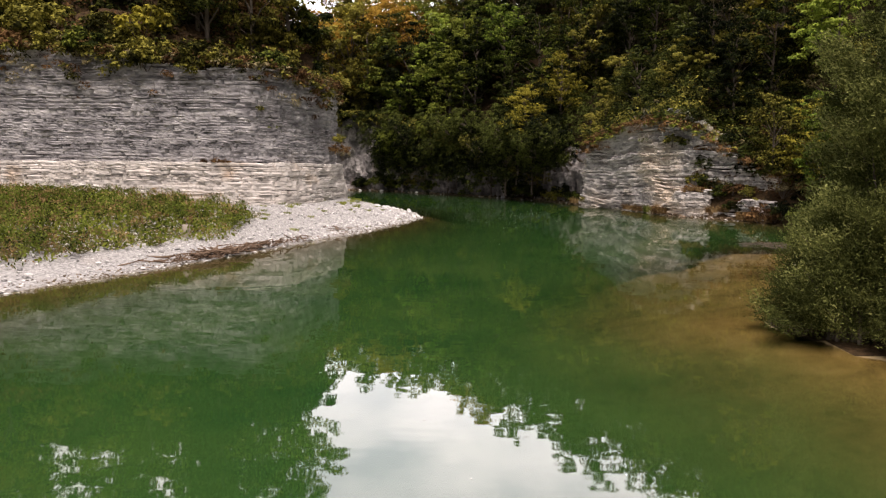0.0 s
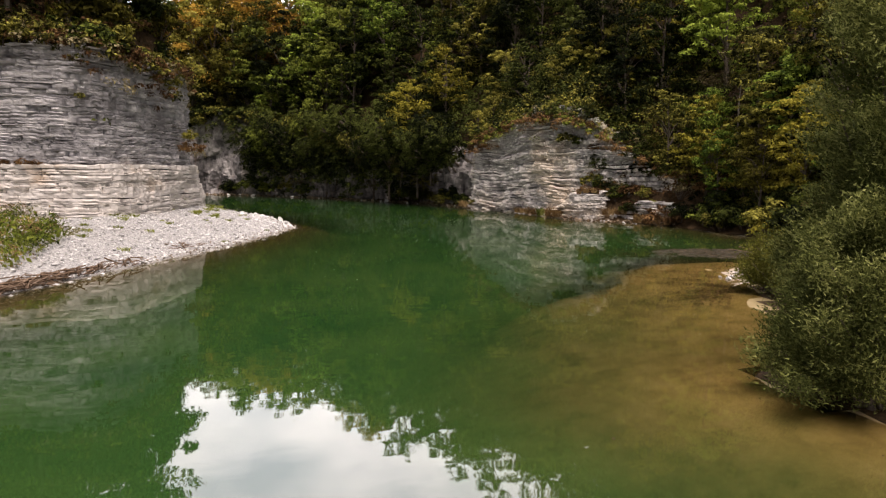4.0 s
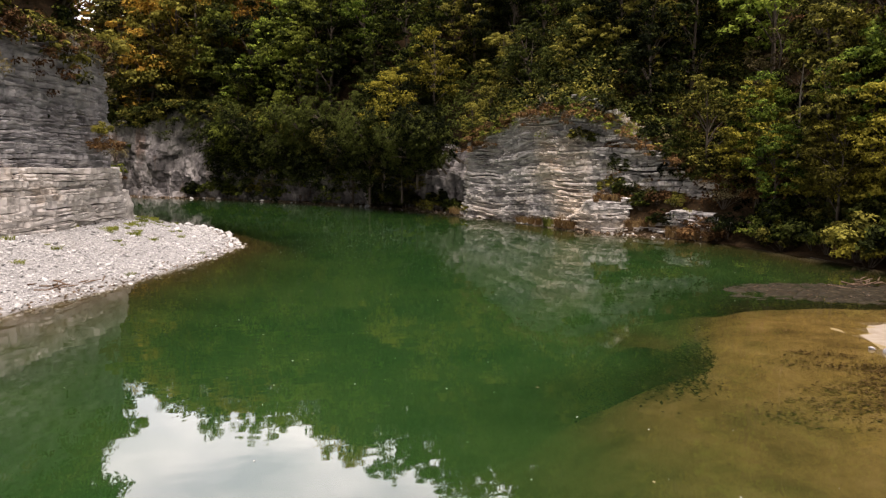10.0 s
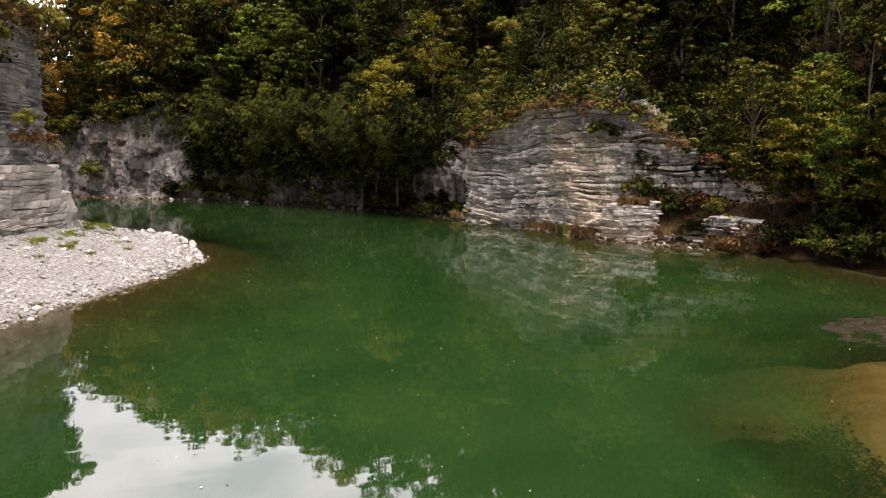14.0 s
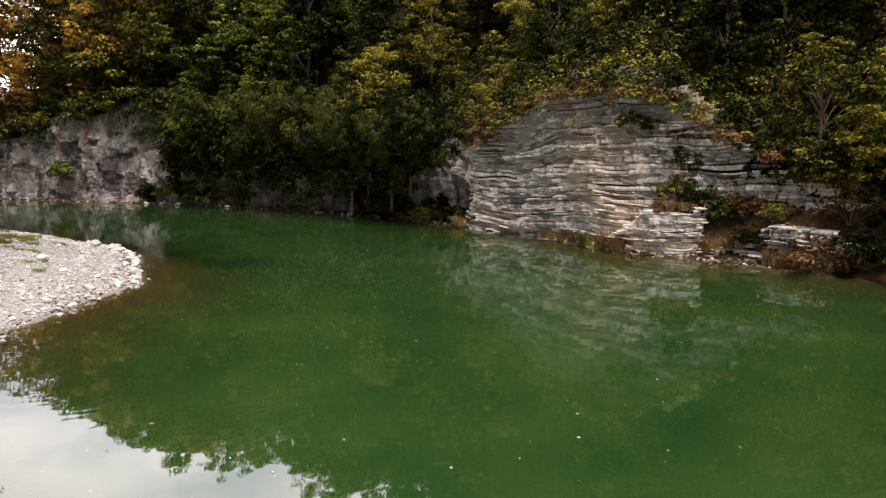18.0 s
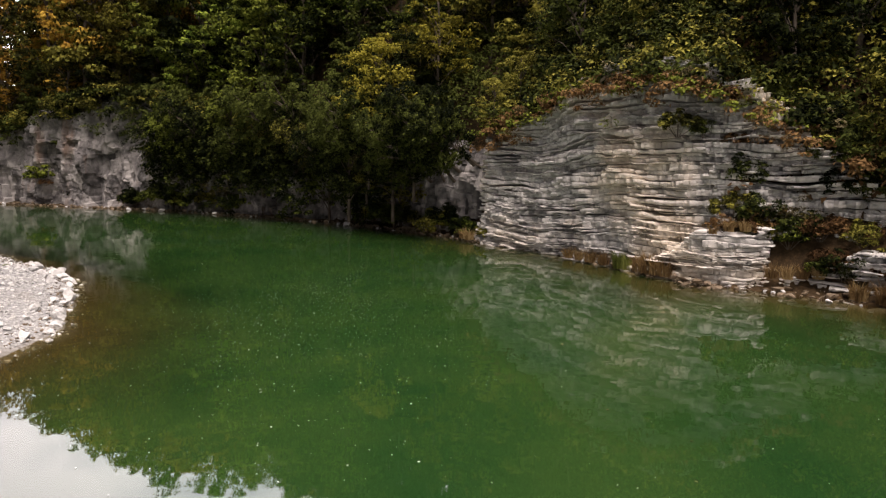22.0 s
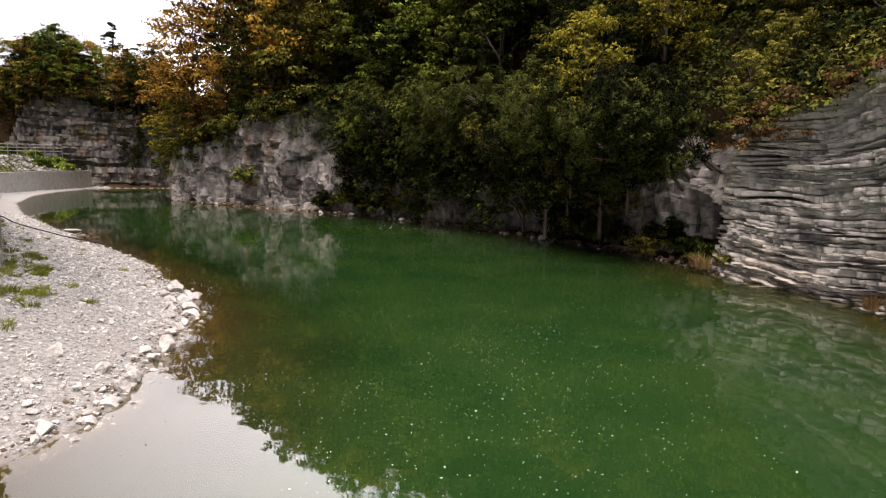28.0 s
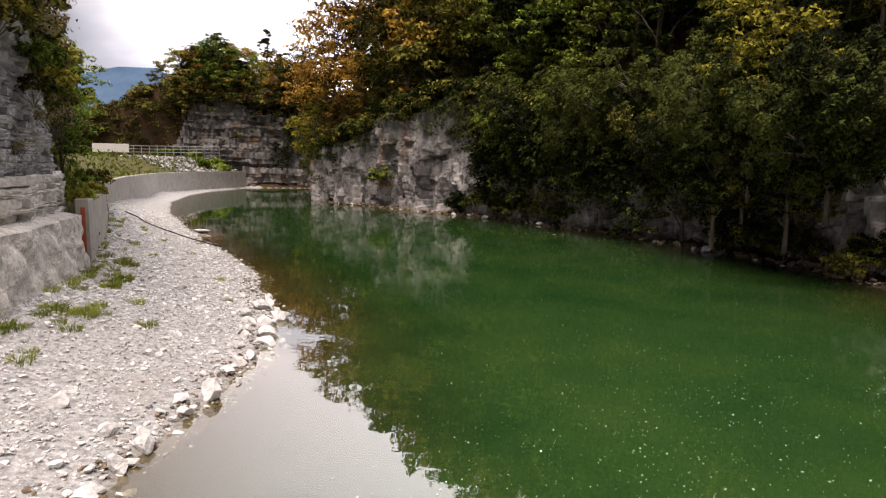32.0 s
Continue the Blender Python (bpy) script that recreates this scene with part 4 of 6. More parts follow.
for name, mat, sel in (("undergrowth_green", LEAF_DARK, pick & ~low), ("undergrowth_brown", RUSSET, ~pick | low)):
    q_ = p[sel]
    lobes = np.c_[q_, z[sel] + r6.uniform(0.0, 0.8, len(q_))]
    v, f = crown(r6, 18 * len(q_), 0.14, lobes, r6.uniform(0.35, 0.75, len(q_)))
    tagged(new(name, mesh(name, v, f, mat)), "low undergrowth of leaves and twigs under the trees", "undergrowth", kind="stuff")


# ---- scrub hanging over the rock edges ----
def scrub(name, label, mat, line, tops, n, back, drop, rise, radius, size, seed, leaves=34, gaps=0.0, power=1.6):
    """Low plants rooted along the edge of a rock wall, hanging down unevenly, as one object."""
    r = np.random.default_rng(seed)
    q, nrm, s = resample(line, 0.2)
    i = r.integers(0, len(q), n)
    o = r.uniform(*back, n)
    clump = fbm(xyz(s[i] * 0.45, seed, o * 0.3), seed, 3)
    zt = np.interp(s[i] / s[-1], np.linspace(0, 1, len(tops)), tops)
    z = zt - np.where(o > -0.25, r.uniform(0, 1, n) ** power * drop * np.clip(0.6 + 1.2 * clump, 0, 1.4), 0) + np.clip(-o, 0, 9) * rise + r.uniform(-0.1, 0.35, n)
    xy = q[i] + nrm[i] * o[:, None]
    z = np.where(o < -1.0, np.maximum(z, height(xy[:, 0], xy[:, 1]) + 0.15), z)
    keep = clump > gaps - 1 + r.uniform(-0.2, 0.2, n)
    c = np.c_[xy, z][keep]
    v, f = crown(r, leaves * len(c), size, c, r.uniform(*radius, len(c)), flat=0.6)
    return tagged(new(name, mesh(name, v, f, mat)), label, "scrub", kind="stuff")


LEFT_TOPS = [10.9, 10.8, 10.6, 10.2, 9.8, 9.4, 9.4, 9.5, 9.6, 9.4, 8.6, 7.8, 7.7]
RIGHT_EDGE = RIGHT_LINE[3:]
RIGHT_TOPS = [6.3, 6.7, 7.2, 7.6, 7.8, 7.9, 7.6, 6.9, 5.8, 4.4, 3.5, 2.8]
FACE_LINE = [(-43, 117.6), (-37.6, 113.4), (-29.4, 108.4), (-20.2, 103.6), (-11.8, 98.4), (-5, 92.4)]
FACE_TOPS = [6.4, 7.4, 8.8, 10.4, 11.4, 11.2, 9.4, 7]
SHADE_LINE = [(-13.5, 99.2), (-11.5, 97.4), (-4.6, 91.4), (2.4, 84.6), (6.0, 80.0)]
for name, label, mat, line, tops, n, back, drop, rise, radius, size, seed in (
    ("edge_scrub_russet", "russet dry scrub hanging over the cliff's edge", RUSSET, LEFT_LINE, LEFT_TOPS, 620, (-1.4, 0.45), 2.0, 0.45, (0.2, 0.5), 0.09, 701),
    ("edge_scrub_olive", "olive scrub hanging over the cliff's edge", LEAF_OLIVE, LEFT_LINE, LEFT_TOPS, 720, (-2.0, 0.45), 1.7, 0.6, (0.25, 0.6), 0.11, 702),
    ("edge_scrub_straw", "straw-coloured dry grass hanging over the cliff's edge", LEAF_DRY, LEFT_LINE, LEFT_TOPS, 260, (-1.0, 0.4), 1.8, 0.45, (0.2, 0.4), 0.08, 703),
    ("ledge_scrub_russet", "russet scrub along the top of the layered cliff", RUSSET, RIGHT_EDGE, RIGHT_TOPS, 800, (-3.0, 0.25), 1.1, 0.5, (0.18, 0.45), 0.085, 704),
    ("ledge_scrub_green", "green scrub along the top of the layered cliff", LEAF_GREEN, RIGHT_EDGE, RIGHT_TOPS, 330, (-3.0, 0.35), 1.2, 0.55, (0.2, 0.5), 0.09, 705),
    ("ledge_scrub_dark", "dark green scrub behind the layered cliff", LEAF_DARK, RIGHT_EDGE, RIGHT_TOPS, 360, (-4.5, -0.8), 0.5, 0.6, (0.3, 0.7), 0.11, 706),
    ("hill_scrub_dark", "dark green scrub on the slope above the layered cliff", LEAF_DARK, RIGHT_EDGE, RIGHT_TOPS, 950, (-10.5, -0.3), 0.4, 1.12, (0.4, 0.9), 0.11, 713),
    ("hill_scrub_olive", "olive scrub on the slope above the layered cliff", LEAF_OLIVE, RIGHT_EDGE, RIGHT_TOPS, 420, (-9.5, -0.3), 0.4, 1.12, (0.3, 0.8), 0.10, 714),
    ("corner_scrub", "dark green scrub in the corner beside the layered cliff", LEAF_DARK, [(5.5, 80.8), (8.5, 76.8), (10.6, 74.0), (12.4, 72.6)], [6.5, 6.5, 6.5], 420, (-8, -0.6), 0.5, 1.1, (0.4, 0.9), 0.11, 715),
    ("face_scrub_dark", "dark green plants hanging over the rock face", LEAF_DARK, FACE_LINE, FACE_TOPS, 620, (-2.5, 1.1), 3.4, 0.5, (0.3, 0.8), 0.15, 707),
    ("face_scrub_olive", "olive plants hanging over the rock face", LEAF_OLIVE, FACE_LINE, FACE_TOPS, 320, (-2.5, 1.1), 2.4, 0.6, (0.3, 0.8), 0.15, 708),
    # darkest leaves along the waterline carry the bank's shade in their colour
    ("shade_scrub_dark", "foliage with shade-dark leaf colour hanging down to the shaded water", LEAF_DARK, SHADE_LINE, [6, 6, 6, 5.6, 5], 900, (-0.4, 2.2), 3.6, 0.0, (0.35, 0.8), 0.14, 709),
    ("shade_scrub_green", "green foliage hanging over the shaded bank", LEAF_GREEN, SHADE_LINE, [5.5, 5.5, 5.5, 5.2, 5], 260, (0.2, 1.5), 4.6, 0.0, (0.3, 0.7), 0.14, 710),
    ("bend_scrub", "brown and olive scrub on the cliff at the bend", LEAF_OLIVE, FAR_LINE[:6], [3, 4.5, 6.5, 10, 17, 15], 800, (-9, 0.9), 5.0, 0.35, (0.5, 1.3), 0.2, 711),
    ("bend_slope_scrub", "olive scrub over the brown slope beside the bend", LEAF_OLIVE, FAR_LINE[1:5], [3, 4, 6, 10], 1000, (-15, -1.2), 0.5, 0.1, (0.5, 1.2), 0.2, 716),
    ("bend_scrub_russet", "russet scrub on the cliff at the bend", RUSSET, FAR_LINE[:6], [3, 4.5, 6.5, 10, 17, 15], 560, (-9, 0.8), 5.0, 0.35, (0.5, 1.2), 0.2, 712),
):
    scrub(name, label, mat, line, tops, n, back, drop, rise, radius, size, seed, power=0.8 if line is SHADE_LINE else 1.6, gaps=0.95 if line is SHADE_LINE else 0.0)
# trees hanging over the shaded rock face
for k in range(24):
    t = rng.uniform(22.9, 26.3)
    i = int(t)
    a, b = RIGHT_BANK[i], RIGHT_BANK[i + 1]
    n = unit(np.array([b[1] - a[1], -(b[0] - a[0])]))
    off = rng.uniform(0.8, 2.6)
    x, y = a[0] + (t - i) * (b[0] - a[0]) + n[0] * off, a[1] + (t - i) * (b[1] - a[1]) + n[1] * off
    u = rng.uniform()
    tree("dark" if u < 0.7 else "green" if u < 0.88 else "olive", x, y, rng.uniform(0.6, 1.0), 2.6 + 3.4 * rng.uniform(0, 1), (rng.uniform(-8, 8), rng.uniform(-8, 8)))

# trees leaning out over the shaded water
for k in range(36):
    t = 22.1 + 4.2 * (k + rng.uniform(0.1, 0.9)) / 36
    i = int(t)
    a, b = RIGHT_BANK[i], RIGHT_BANK[i + 1]
    n = unit(np.array([b[1] - a[1], -(b[0] - a[0])]))
    x, y = a[0] + (t - i) * (b[0] - a[0]) + n[0] * 1.3, a[1] + (t - i) * (b[1] - a[1]) + n[1] * 1.3
    u = rng.uniform()
    # mostly the darkest leaf sort, its colour standing in for shade
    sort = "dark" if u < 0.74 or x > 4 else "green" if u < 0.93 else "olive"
    m = pose(x, y, rng.uniform(3.4, 6.2), rng.uniform(34, 62), 0, math.degrees(math.atan2(-n[0], n[1])) + rng.uniform(-15, 15)) @ Matrix.Scale(rng.uniform(0.55, 0.85), 4)
    stand("tree", TREES[sort][k % len(TREES[sort])], m, WORDS[sort].replace("on the wooded slope", "leaning over the water"), "tree", "trees of the valley sides")
# mostly dark-leaved trees, added behind the cliff top to shade its edge
q, nr, s = resample(RIGHT_LINE[2:9], 2.4)
for k in range(len(q)):
    x, y = q[k] - nr[k] * rng.uniform(3.0, 4.6)
    tree("dark" if k % 4 else "olive", x, y, rng.uniform(0.75, 1.0), max(h1(x, y), 6.5))

SHRUBS = {
    "green": [shrub(201 + k, LEAF_GREEN, 1.0, 1.4, 2000, 0.08) for k in range(2)], "dark": [shrub(206, LEAF_DARK, 1.1, 1.4, 2100, 0.08)],
    "olive": [shrub(211 + k, LEAF_OLIVE, 1.0, 1.3, 1900, 0.08) for k in range(2)], "bright": [shrub(221, LEAF_BRIGHT, 0.8, 1.0, 1500, 0.075)],
    "russet": [shrub(231 + k, RUSSET, 1.0, 0.9, 1050, 0.08) for k in range(2)], "yellow": [shrub(241, LEAF_YELLOW, 1.0, 1.3, 1700, 0.08)],
    "dry": [shrub(251, LEAF_DRY, 1.0, 1.6, 800, 0.06, 18, 16)],
}
SHRUB_WORDS = {"green": "green leafy shrub on the rocky bank", "dark": "dark green shrub on the rocky bank", "olive": "olive green shrub on the rocky bank", "bright": "bright green young shrub", "russet": "low russet brown shrub clinging to rock", "yellow": "yellowing shrub on the bank", "dry": "dry thin-leaved shrub with bare twigs"}


def bush(sort, x, y, size=1.0, z=None, tip=(0, 0)):
    k = rng.integers(0, len(SHRUBS[sort]))
    return stand("shrub", SHRUBS[sort][k], place(x, y, z, rng.uniform(0, 360), size, tip), SHRUB_WORDS[sort], "shrub", "shrubs on the banks")


# along the right cliff's top edge and the slope beyond it
q, nr, s = resample(RIGHT_LINE[2:], 0.5)
for k in range(34):
    i = rng.integers(0, len(q))
    x0, y0 = q[i]
    zt = np.interp(x0, [10.5, 11, 12.6, 14.2, 15.3, 17.2, 19.2, 20.4, 21.2, 23], [6.1, 6.3, 7.2, 7.8, 7.9, 7.5, 5.9, 4.4, 3.6, 2.8])
    back = rng.uniform(0.5, 3.0)
    u = rng.uniform()
    sort = "russet" if u < 0.35 else "dry" if u < 0.5 else "olive" if u < 0.75 else "green" if u < 0.9 else "dark"
    bush(sort, x0 - nr[i, 0] * back, y0 - nr[i, 1] * back, rng.uniform(0.6, 1.1), zt - 0.25 + 0.45 * back)
for sort, x, y, z, size in (
    ("russet", 11.6, 69.2, 5.7, 0.5), ("dry", 12.6, 67.6, 6.8, 0.7), ("olive", 16.4, 58.9, 5.8, 0.8), ("green", 17.3, 58.6, 5.7, 0.55), ("russet", 18.2, 57.8, 5.3, 0.6),
    ("russet", 18.6, 56.6, 2.0, 0.8), ("olive", 18.0, 57.2, 2.6, 0.8), ("russet", 17.4, 57.0, 2.1, 0.6), ("green", 19.4, 55.8, 1.6, 0.7), ("russet", 20.2, 55.2, 2.0, 0.9), ("dark", 21.2, 55.6, 3.4, 0.9), ("green", 19.6, 54.4, 0.7, 0.5), ("dark", 22.2, 54.4, 3.2, 1.0),
    ("dark", 21.8, 50.0, 0.5, 0.9), ("green", 22.5, 48.6, 0.5, 1.0), ("russet", 21.4, 50.4, 0.3, 0.8), ("olive", 22.8, 47.0, 0.4, 1.0), ("dark", 23.4, 45.4, 0.4, 1.2), ("green", 23.0, 44.0, 0.4, 0.9), ("olive", 23.4, 42.4, 0.4, 1.1), ("bright", 22.8, 46.2, 0.8, 0.7), ("dark", 23.8, 40.8, 0.4, 1.2), ("green", 24.2, 39.0, 0.4, 1.2),
    ("dry", 22.4, 51.6, 2.0, 0.9), ("dry", 23.2, 52.6, 3.0, 1.0), ("russet", 23.6, 50.0, 2.4, 1.0), ("yellow", 24.4, 47.0, 2.4, 1.3), ("yellow", 24.6, 43.6, 2.4, 1.4), ("olive", 25.4, 45.0, 3.4, 1.3), ("russet", 24.6, 49.0, 3, 1.0),
):
    bush(sort, x, y, size, z)
# dense shrubs down to the water on the bank beyond the layered cliff
for k in range(38):
    y = rng.uniform(37.5, 51.5)
    x = np.interp(y, [35.5, 39, 46, 49, 52.6], [21.5, 22.6, 22.2, 21.6, 19.8]) + 0.3 + 4.2 * rng.uniform(0, 1) ** 1.3
    u = rng.uniform()
    bush("olive" if u < 0.35 else "green" if u < 0.55 else "dark" if u < 0.72 else "yellow" if u < 0.86 else "russet", x, y, rng.uniform(0.8, 1.5), 0.15 + 0.55 * max(0, x - 22.6))
# undergrowth on the slope behind the layered cliff
for k in range(14):
    t = rng.uniform(16.5, 21.9)
    i = int(t)
    a, b = RIGHT_BANK[i], RIGHT_BANK[i + 1]
    n = unit(np.array([b[1] - a[1], -(b[0] - a[0])]))
    off = rng.uniform(3.6, 11)
    u = rng.uniform()
    bush("dark" if u < 0.35 else "green" if u < 0.6 else "olive" if u < 0.75 else "russet" if u < 0.9 else "dry", a[0] + (t - i) * (b[0] - a[0]) + n[0] * off, a[1] + (t - i) * (b[1] - a[1]) + n[1] * off, rng.uniform(0.9, 1.6))
# undergrowth on the left plateau
for k in range(40):
    x, y = rng.uniform(-36, -11), rng.uniform(42.6, 56)
    if inside(np.array([x]), np.array([y]), CLIFF_RING)[0] and 1.5 < seg_dist(np.array([x]), np.array([y]), CLIFF)[0] < 9:
        u = rng.uniform()
        bush("olive" if u < 0.4 else "green" if u < 0.7 else "russet" if u < 0.82 else "yellow", x, y, rng.uniform(1.5, 2.6))
for k in range(18):
    x, y = rng.uniform(18.4, 21.5), 0
    y = 57.4 - (x - 18.4) * 1.4 + rng.uniform(-0.8, 0.8)
    u = rng.uniform()
    bush("russet" if u < 0.45 else "dry" if u < 0.6 else "olive" if u < 0.8 else "dark", x, y, rng.uniform(0.5, 0.9))
# foot of the shaded rock face
for k in range(24):
    t = rng.uniform(21.8, 27)
    i = int(t)
    a, b = RIGHT_BANK[i], RIGHT_BANK[i + 1]
    n = unit(np.array([b[1] - a[1], -(b[0] - a[0])]))
    off = rng.uniform(0.4, 1.2)
    if i >= 27 and rng.uniform() < 0.7:
        continue
    u = rng.uniform()
    bush("dark" if u < 0.5 else "green" if u < 0.85 else "olive", a[0] + (t - i) * (b[0] - a[0]) + n[0] * off, a[1] + (t - i) * (b[1] - a[1]) + n[1] * off, rng.uniform(0.7, 1.4), rng.uniform(0.1, 0.8))
for x, y, z, size, sort in ((-28.2, 107.2, 2.6, 1.4, "green"), (-27.4, 106.8, 2.2, 0.7, "russet"), (-22, 105, 9.5, 1.5, "olive"), (-31, 110, 8, 1.5, "olive"), (-36, 113.5, 7, 1.6, "dark"), (-25, 107, 8.6, 1.4, "dark"), (-41, 117, 6, 1.5, "yellow")):
    bush(sort, x, y, size, z)
for k in range(12):
    t = rng.uniform(22.4, 26.2)
    i = int(t)
    a, b = RIGHT_BANK[i], RIGHT_BANK[i + 1]
    n = unit(np.array([b[1] - a[1], -(b[0] - a[0])]))
    off = rng.uniform(2.6, 8)
    x, y = a[0] + (t - i) * (b[0] - a[0]) + n[0] * off, a[1] + (t - i) * (b[1] - a[1]) + n[1] * off
    tree("dark" if k % 3 else "green", x, y, rng.uniform(0.7, 1.0))
for x, y, z, size, sort in ((-16.6, 62.3, 2.9, 0.45, "yellow"), (-17.6, 63.4, 2.9, 0.55, "bright"), (-19.2, 65.0, 2.9, 0.6, "yellow"), (-21.4, 66.8, 2.9, 0.7, "bright"), (-23.6, 68.6, 3, 0.8, "bright"), (-26.0, 71.0, 3, 0.9, "yellow"), (-13.0, 57.2, 7.4, 0.9, "yellow"), (-15.2, 60.0, 7.0, 0.9, "bright"), (-16.8, 61.6, 6.6, 1.0, "yellow"), (-15.4, 60.6, 5.2, 0.7, "dry"), (-14.4, 59.2, 6.0, 0.6, "olive"), (-21, 65.6, 6.5, 1.0, "green"), (-13.6, 58.0, 4.4, 0.5, "dry")):
    bush(sort, x, y, size, z)
for k in range(14):
    x = rng.uniform(-112, -84)
    bush("olive" if k % 3 else "russet", x, np.interp(x, [-112, -95, -84], [128, 136, 142]) + rng.uniform(0, 7), rng.uniform(1.2, 2.4))
# fringe on the left cliff's edge
q, nr, s = resample(LEFT_LINE, 0.5)
for k in range(64):
    i = rng.integers(0, len(q))
    x0, y0 = q[i]
    if x0 < -36:
        continue
    zt = np.interp(x0, [-60, -30, -24, -20, -14, -9], [11.3, 10.8, 10.5, 9.9, 9.4, 9.6]) - 1.9 * smooth(y0, 55, 66)
    back = rng.uniform(0.1, 2.2)
    u = rng.uniform()
    sort = "russet" if u < 0.2 else "olive" if u < 0.55 else "green" if u < 0.8 else "yellow" if u < 0.9 else "dry"
    bush(sort, x0 - nr[i, 0] * back, y0 - nr[i, 1] * back, rng.uniform(0.8, 1.5), zt - 0.4 + 0.5 * back, (rng.uniform(-15, 15), rng.uniform(-15, 15)))
for x, y, z, size, sort in ((-10.0, 50.4, 4.7, 0.8, "russet"), (-9.9, 51.4, 4.3, 0.6, "dry"), (-9.9, 49.8, 5.4, 0.5, "olive"), (-15.8, 42.2, 3.85, 0.35, "russet"), (-16.6, 42.2, 3.85, 0.3, "russet"), (-15.2, 42.2, 3.85, 0.28, "russet")):
    bush(sort, x, y, size, z)


# ---- willow over the shallows ----
def willow(seed, tall, wide, leaves, mat, blade=1.0):
    r = np.random.default_rng(seed)
    n = 105
    t = r.uniform(0.04, 1, n)
    a = r.uniform(0, 2 * np.pi, n)
    rr = wide * np.sqrt(np.clip(1 - (t * 0.98) ** 2.2, 0.02, 1)) * (0.35 + 0.65 * r.uniform(0, 1, n) ** 0.4) * (0.72 + 0.28 * np.sin(t * 17 + 1) * np.cos(a * 2))
    c = np.stack([np.cos(a) * rr, np.sin(a) * rr, 0.25 + tall * t * 0.95], -1)
    k = r.integers(0, n, leaves)
    outw = unit(np.stack([np.cos(a), np.sin(a), 0.9 + 0 * a], -1))
    along = r.uniform(-0.9, 0.55, leaves)
    spread = r.normal(0, 1, (leaves, 3)) * 0.17 * (1.15 - along * 0.5)[:, None]
    p = c[k] + outw[k] * (along * 0.75)[:, None] + spread * np.array([1, 1, 0.75])
    p[:, 2] = np.maximum(p[:, 2], 0.16 + 0.35 * r.uniform(0, 1, leaves))
    u = unit(outw[k] + r.normal(0, 0.55, (leaves, 3)) + np.array([0, 0, -0.2]))
    v = unit(np.cross(u, r.normal(0, 1, (leaves, 3))))
    sz = blade * r.uniform(0.06, 0.13, leaves)[:, None]
    cv, cf = tris(p, u * sz, v * sz * 0.3)
    bits = []
    for j in range(60):
        e = c[r.integers(0, n)]
        bits.append(tube([(r.normal(0, 0.25), r.normal(0, 0.25), -0.3), e * np.array([0.45, 0.45, 0.55]), e * np.array([0.9, 0.9, 0.97]), e + np.array([0.2, 0.1, 0.25]) * np.sign(e)], [0.06, 0.04, 0.015, 0.005], 5))
    sv, sf = joined(bits)
    return mesh("branchwork", sv, sf, BARK, True), mesh("foliage", cv, cf, mat)


stand("willow", willow(301, 8.2, 2.7, 180000, LEAF_WILLOW, 0.52), place(10.0, 18.3, 0.0), "large grey-green willow leaning over the shallow water", "tree")
stand("willow_bush", willow(302, 2.8, 2.0, 120000, LEAF_WILLOW, 0.44), place(8.75, 17.6, 0.0), "dense low willow bush at the water's edge", "shrub")
stand("willow_bush", willow(303, 2.2, 1.7, 60000, LEAF_WILLOW, 0.46), place(10.0, 15.4, 0.0), "dense low willow bush at the water's edge", "shrub")
stand("willow_bush", willow(304, 1.4, 1.35, 40000, LEAF_LIME, 0.5), place(13.4, 27.0, 0.05), "yellow-green willow bush on the sand bank", "shrub")
stand("willow_bush", willow(305, 1.8, 1.5, 26000, LEAF_WILLOW, 0.7), place(15.4, 25.4, 0.05), "grey-green willow bush behind the sand bank", "shrub")
stand("willow_bush", willow(306, 1.7, 1.7, 40000, LEAF_LIME, 0.5), place(13.4, 25.0, 0.05), "yellow-green willow bush at the water's edge", "shrub")
stand("willow_bush", willow(307, 2.4, 1.9, 40000, LEAF_WILLOW, 0.65), place(11.4, 21.4, 0.05), "grey-green willow bush at the water's edge", "shrub")
for x, y, size in ((13, 21, 0.8), (15.5, 22.5, 0.9), (18.5, 27, 0.8), (21.5, 30.5, 0.9), (25, 34, 1.0), (14.5, 14, 0.9), (13, 8, 0.8)):
    tree("green", x, y, size)

# ---- stones ----
def pebble(seed, n=1, flat=0.62):
    bm = bmesh.new()
    bmesh.ops.create_icosphere(bm, subdivisions=n, radius=0.5)
    r = np.random.default_rng(seed)
    v = np.array([w.co[:] for w in bm.verts])
    f = np.array([[w.index for w in g.verts] for g in bm.faces])
    bm.free()
    for _ in range(11):
        d = unit(r.normal(0, 1, 3))
        v -= np.maximum(v @ d - r.uniform(0.16, 0.36), 0)[:, None] * d
    v = v * np.array([1, r.uniform(0.65, 0.95), flat * r.uniform(0.8, 1.2)]) + 0.045 * fbm(v * 2.3 + seed, seed, 2)[:, None] * unit(v)
    return v, f


PEBBLES = [pebble(k) for k in range(10)]


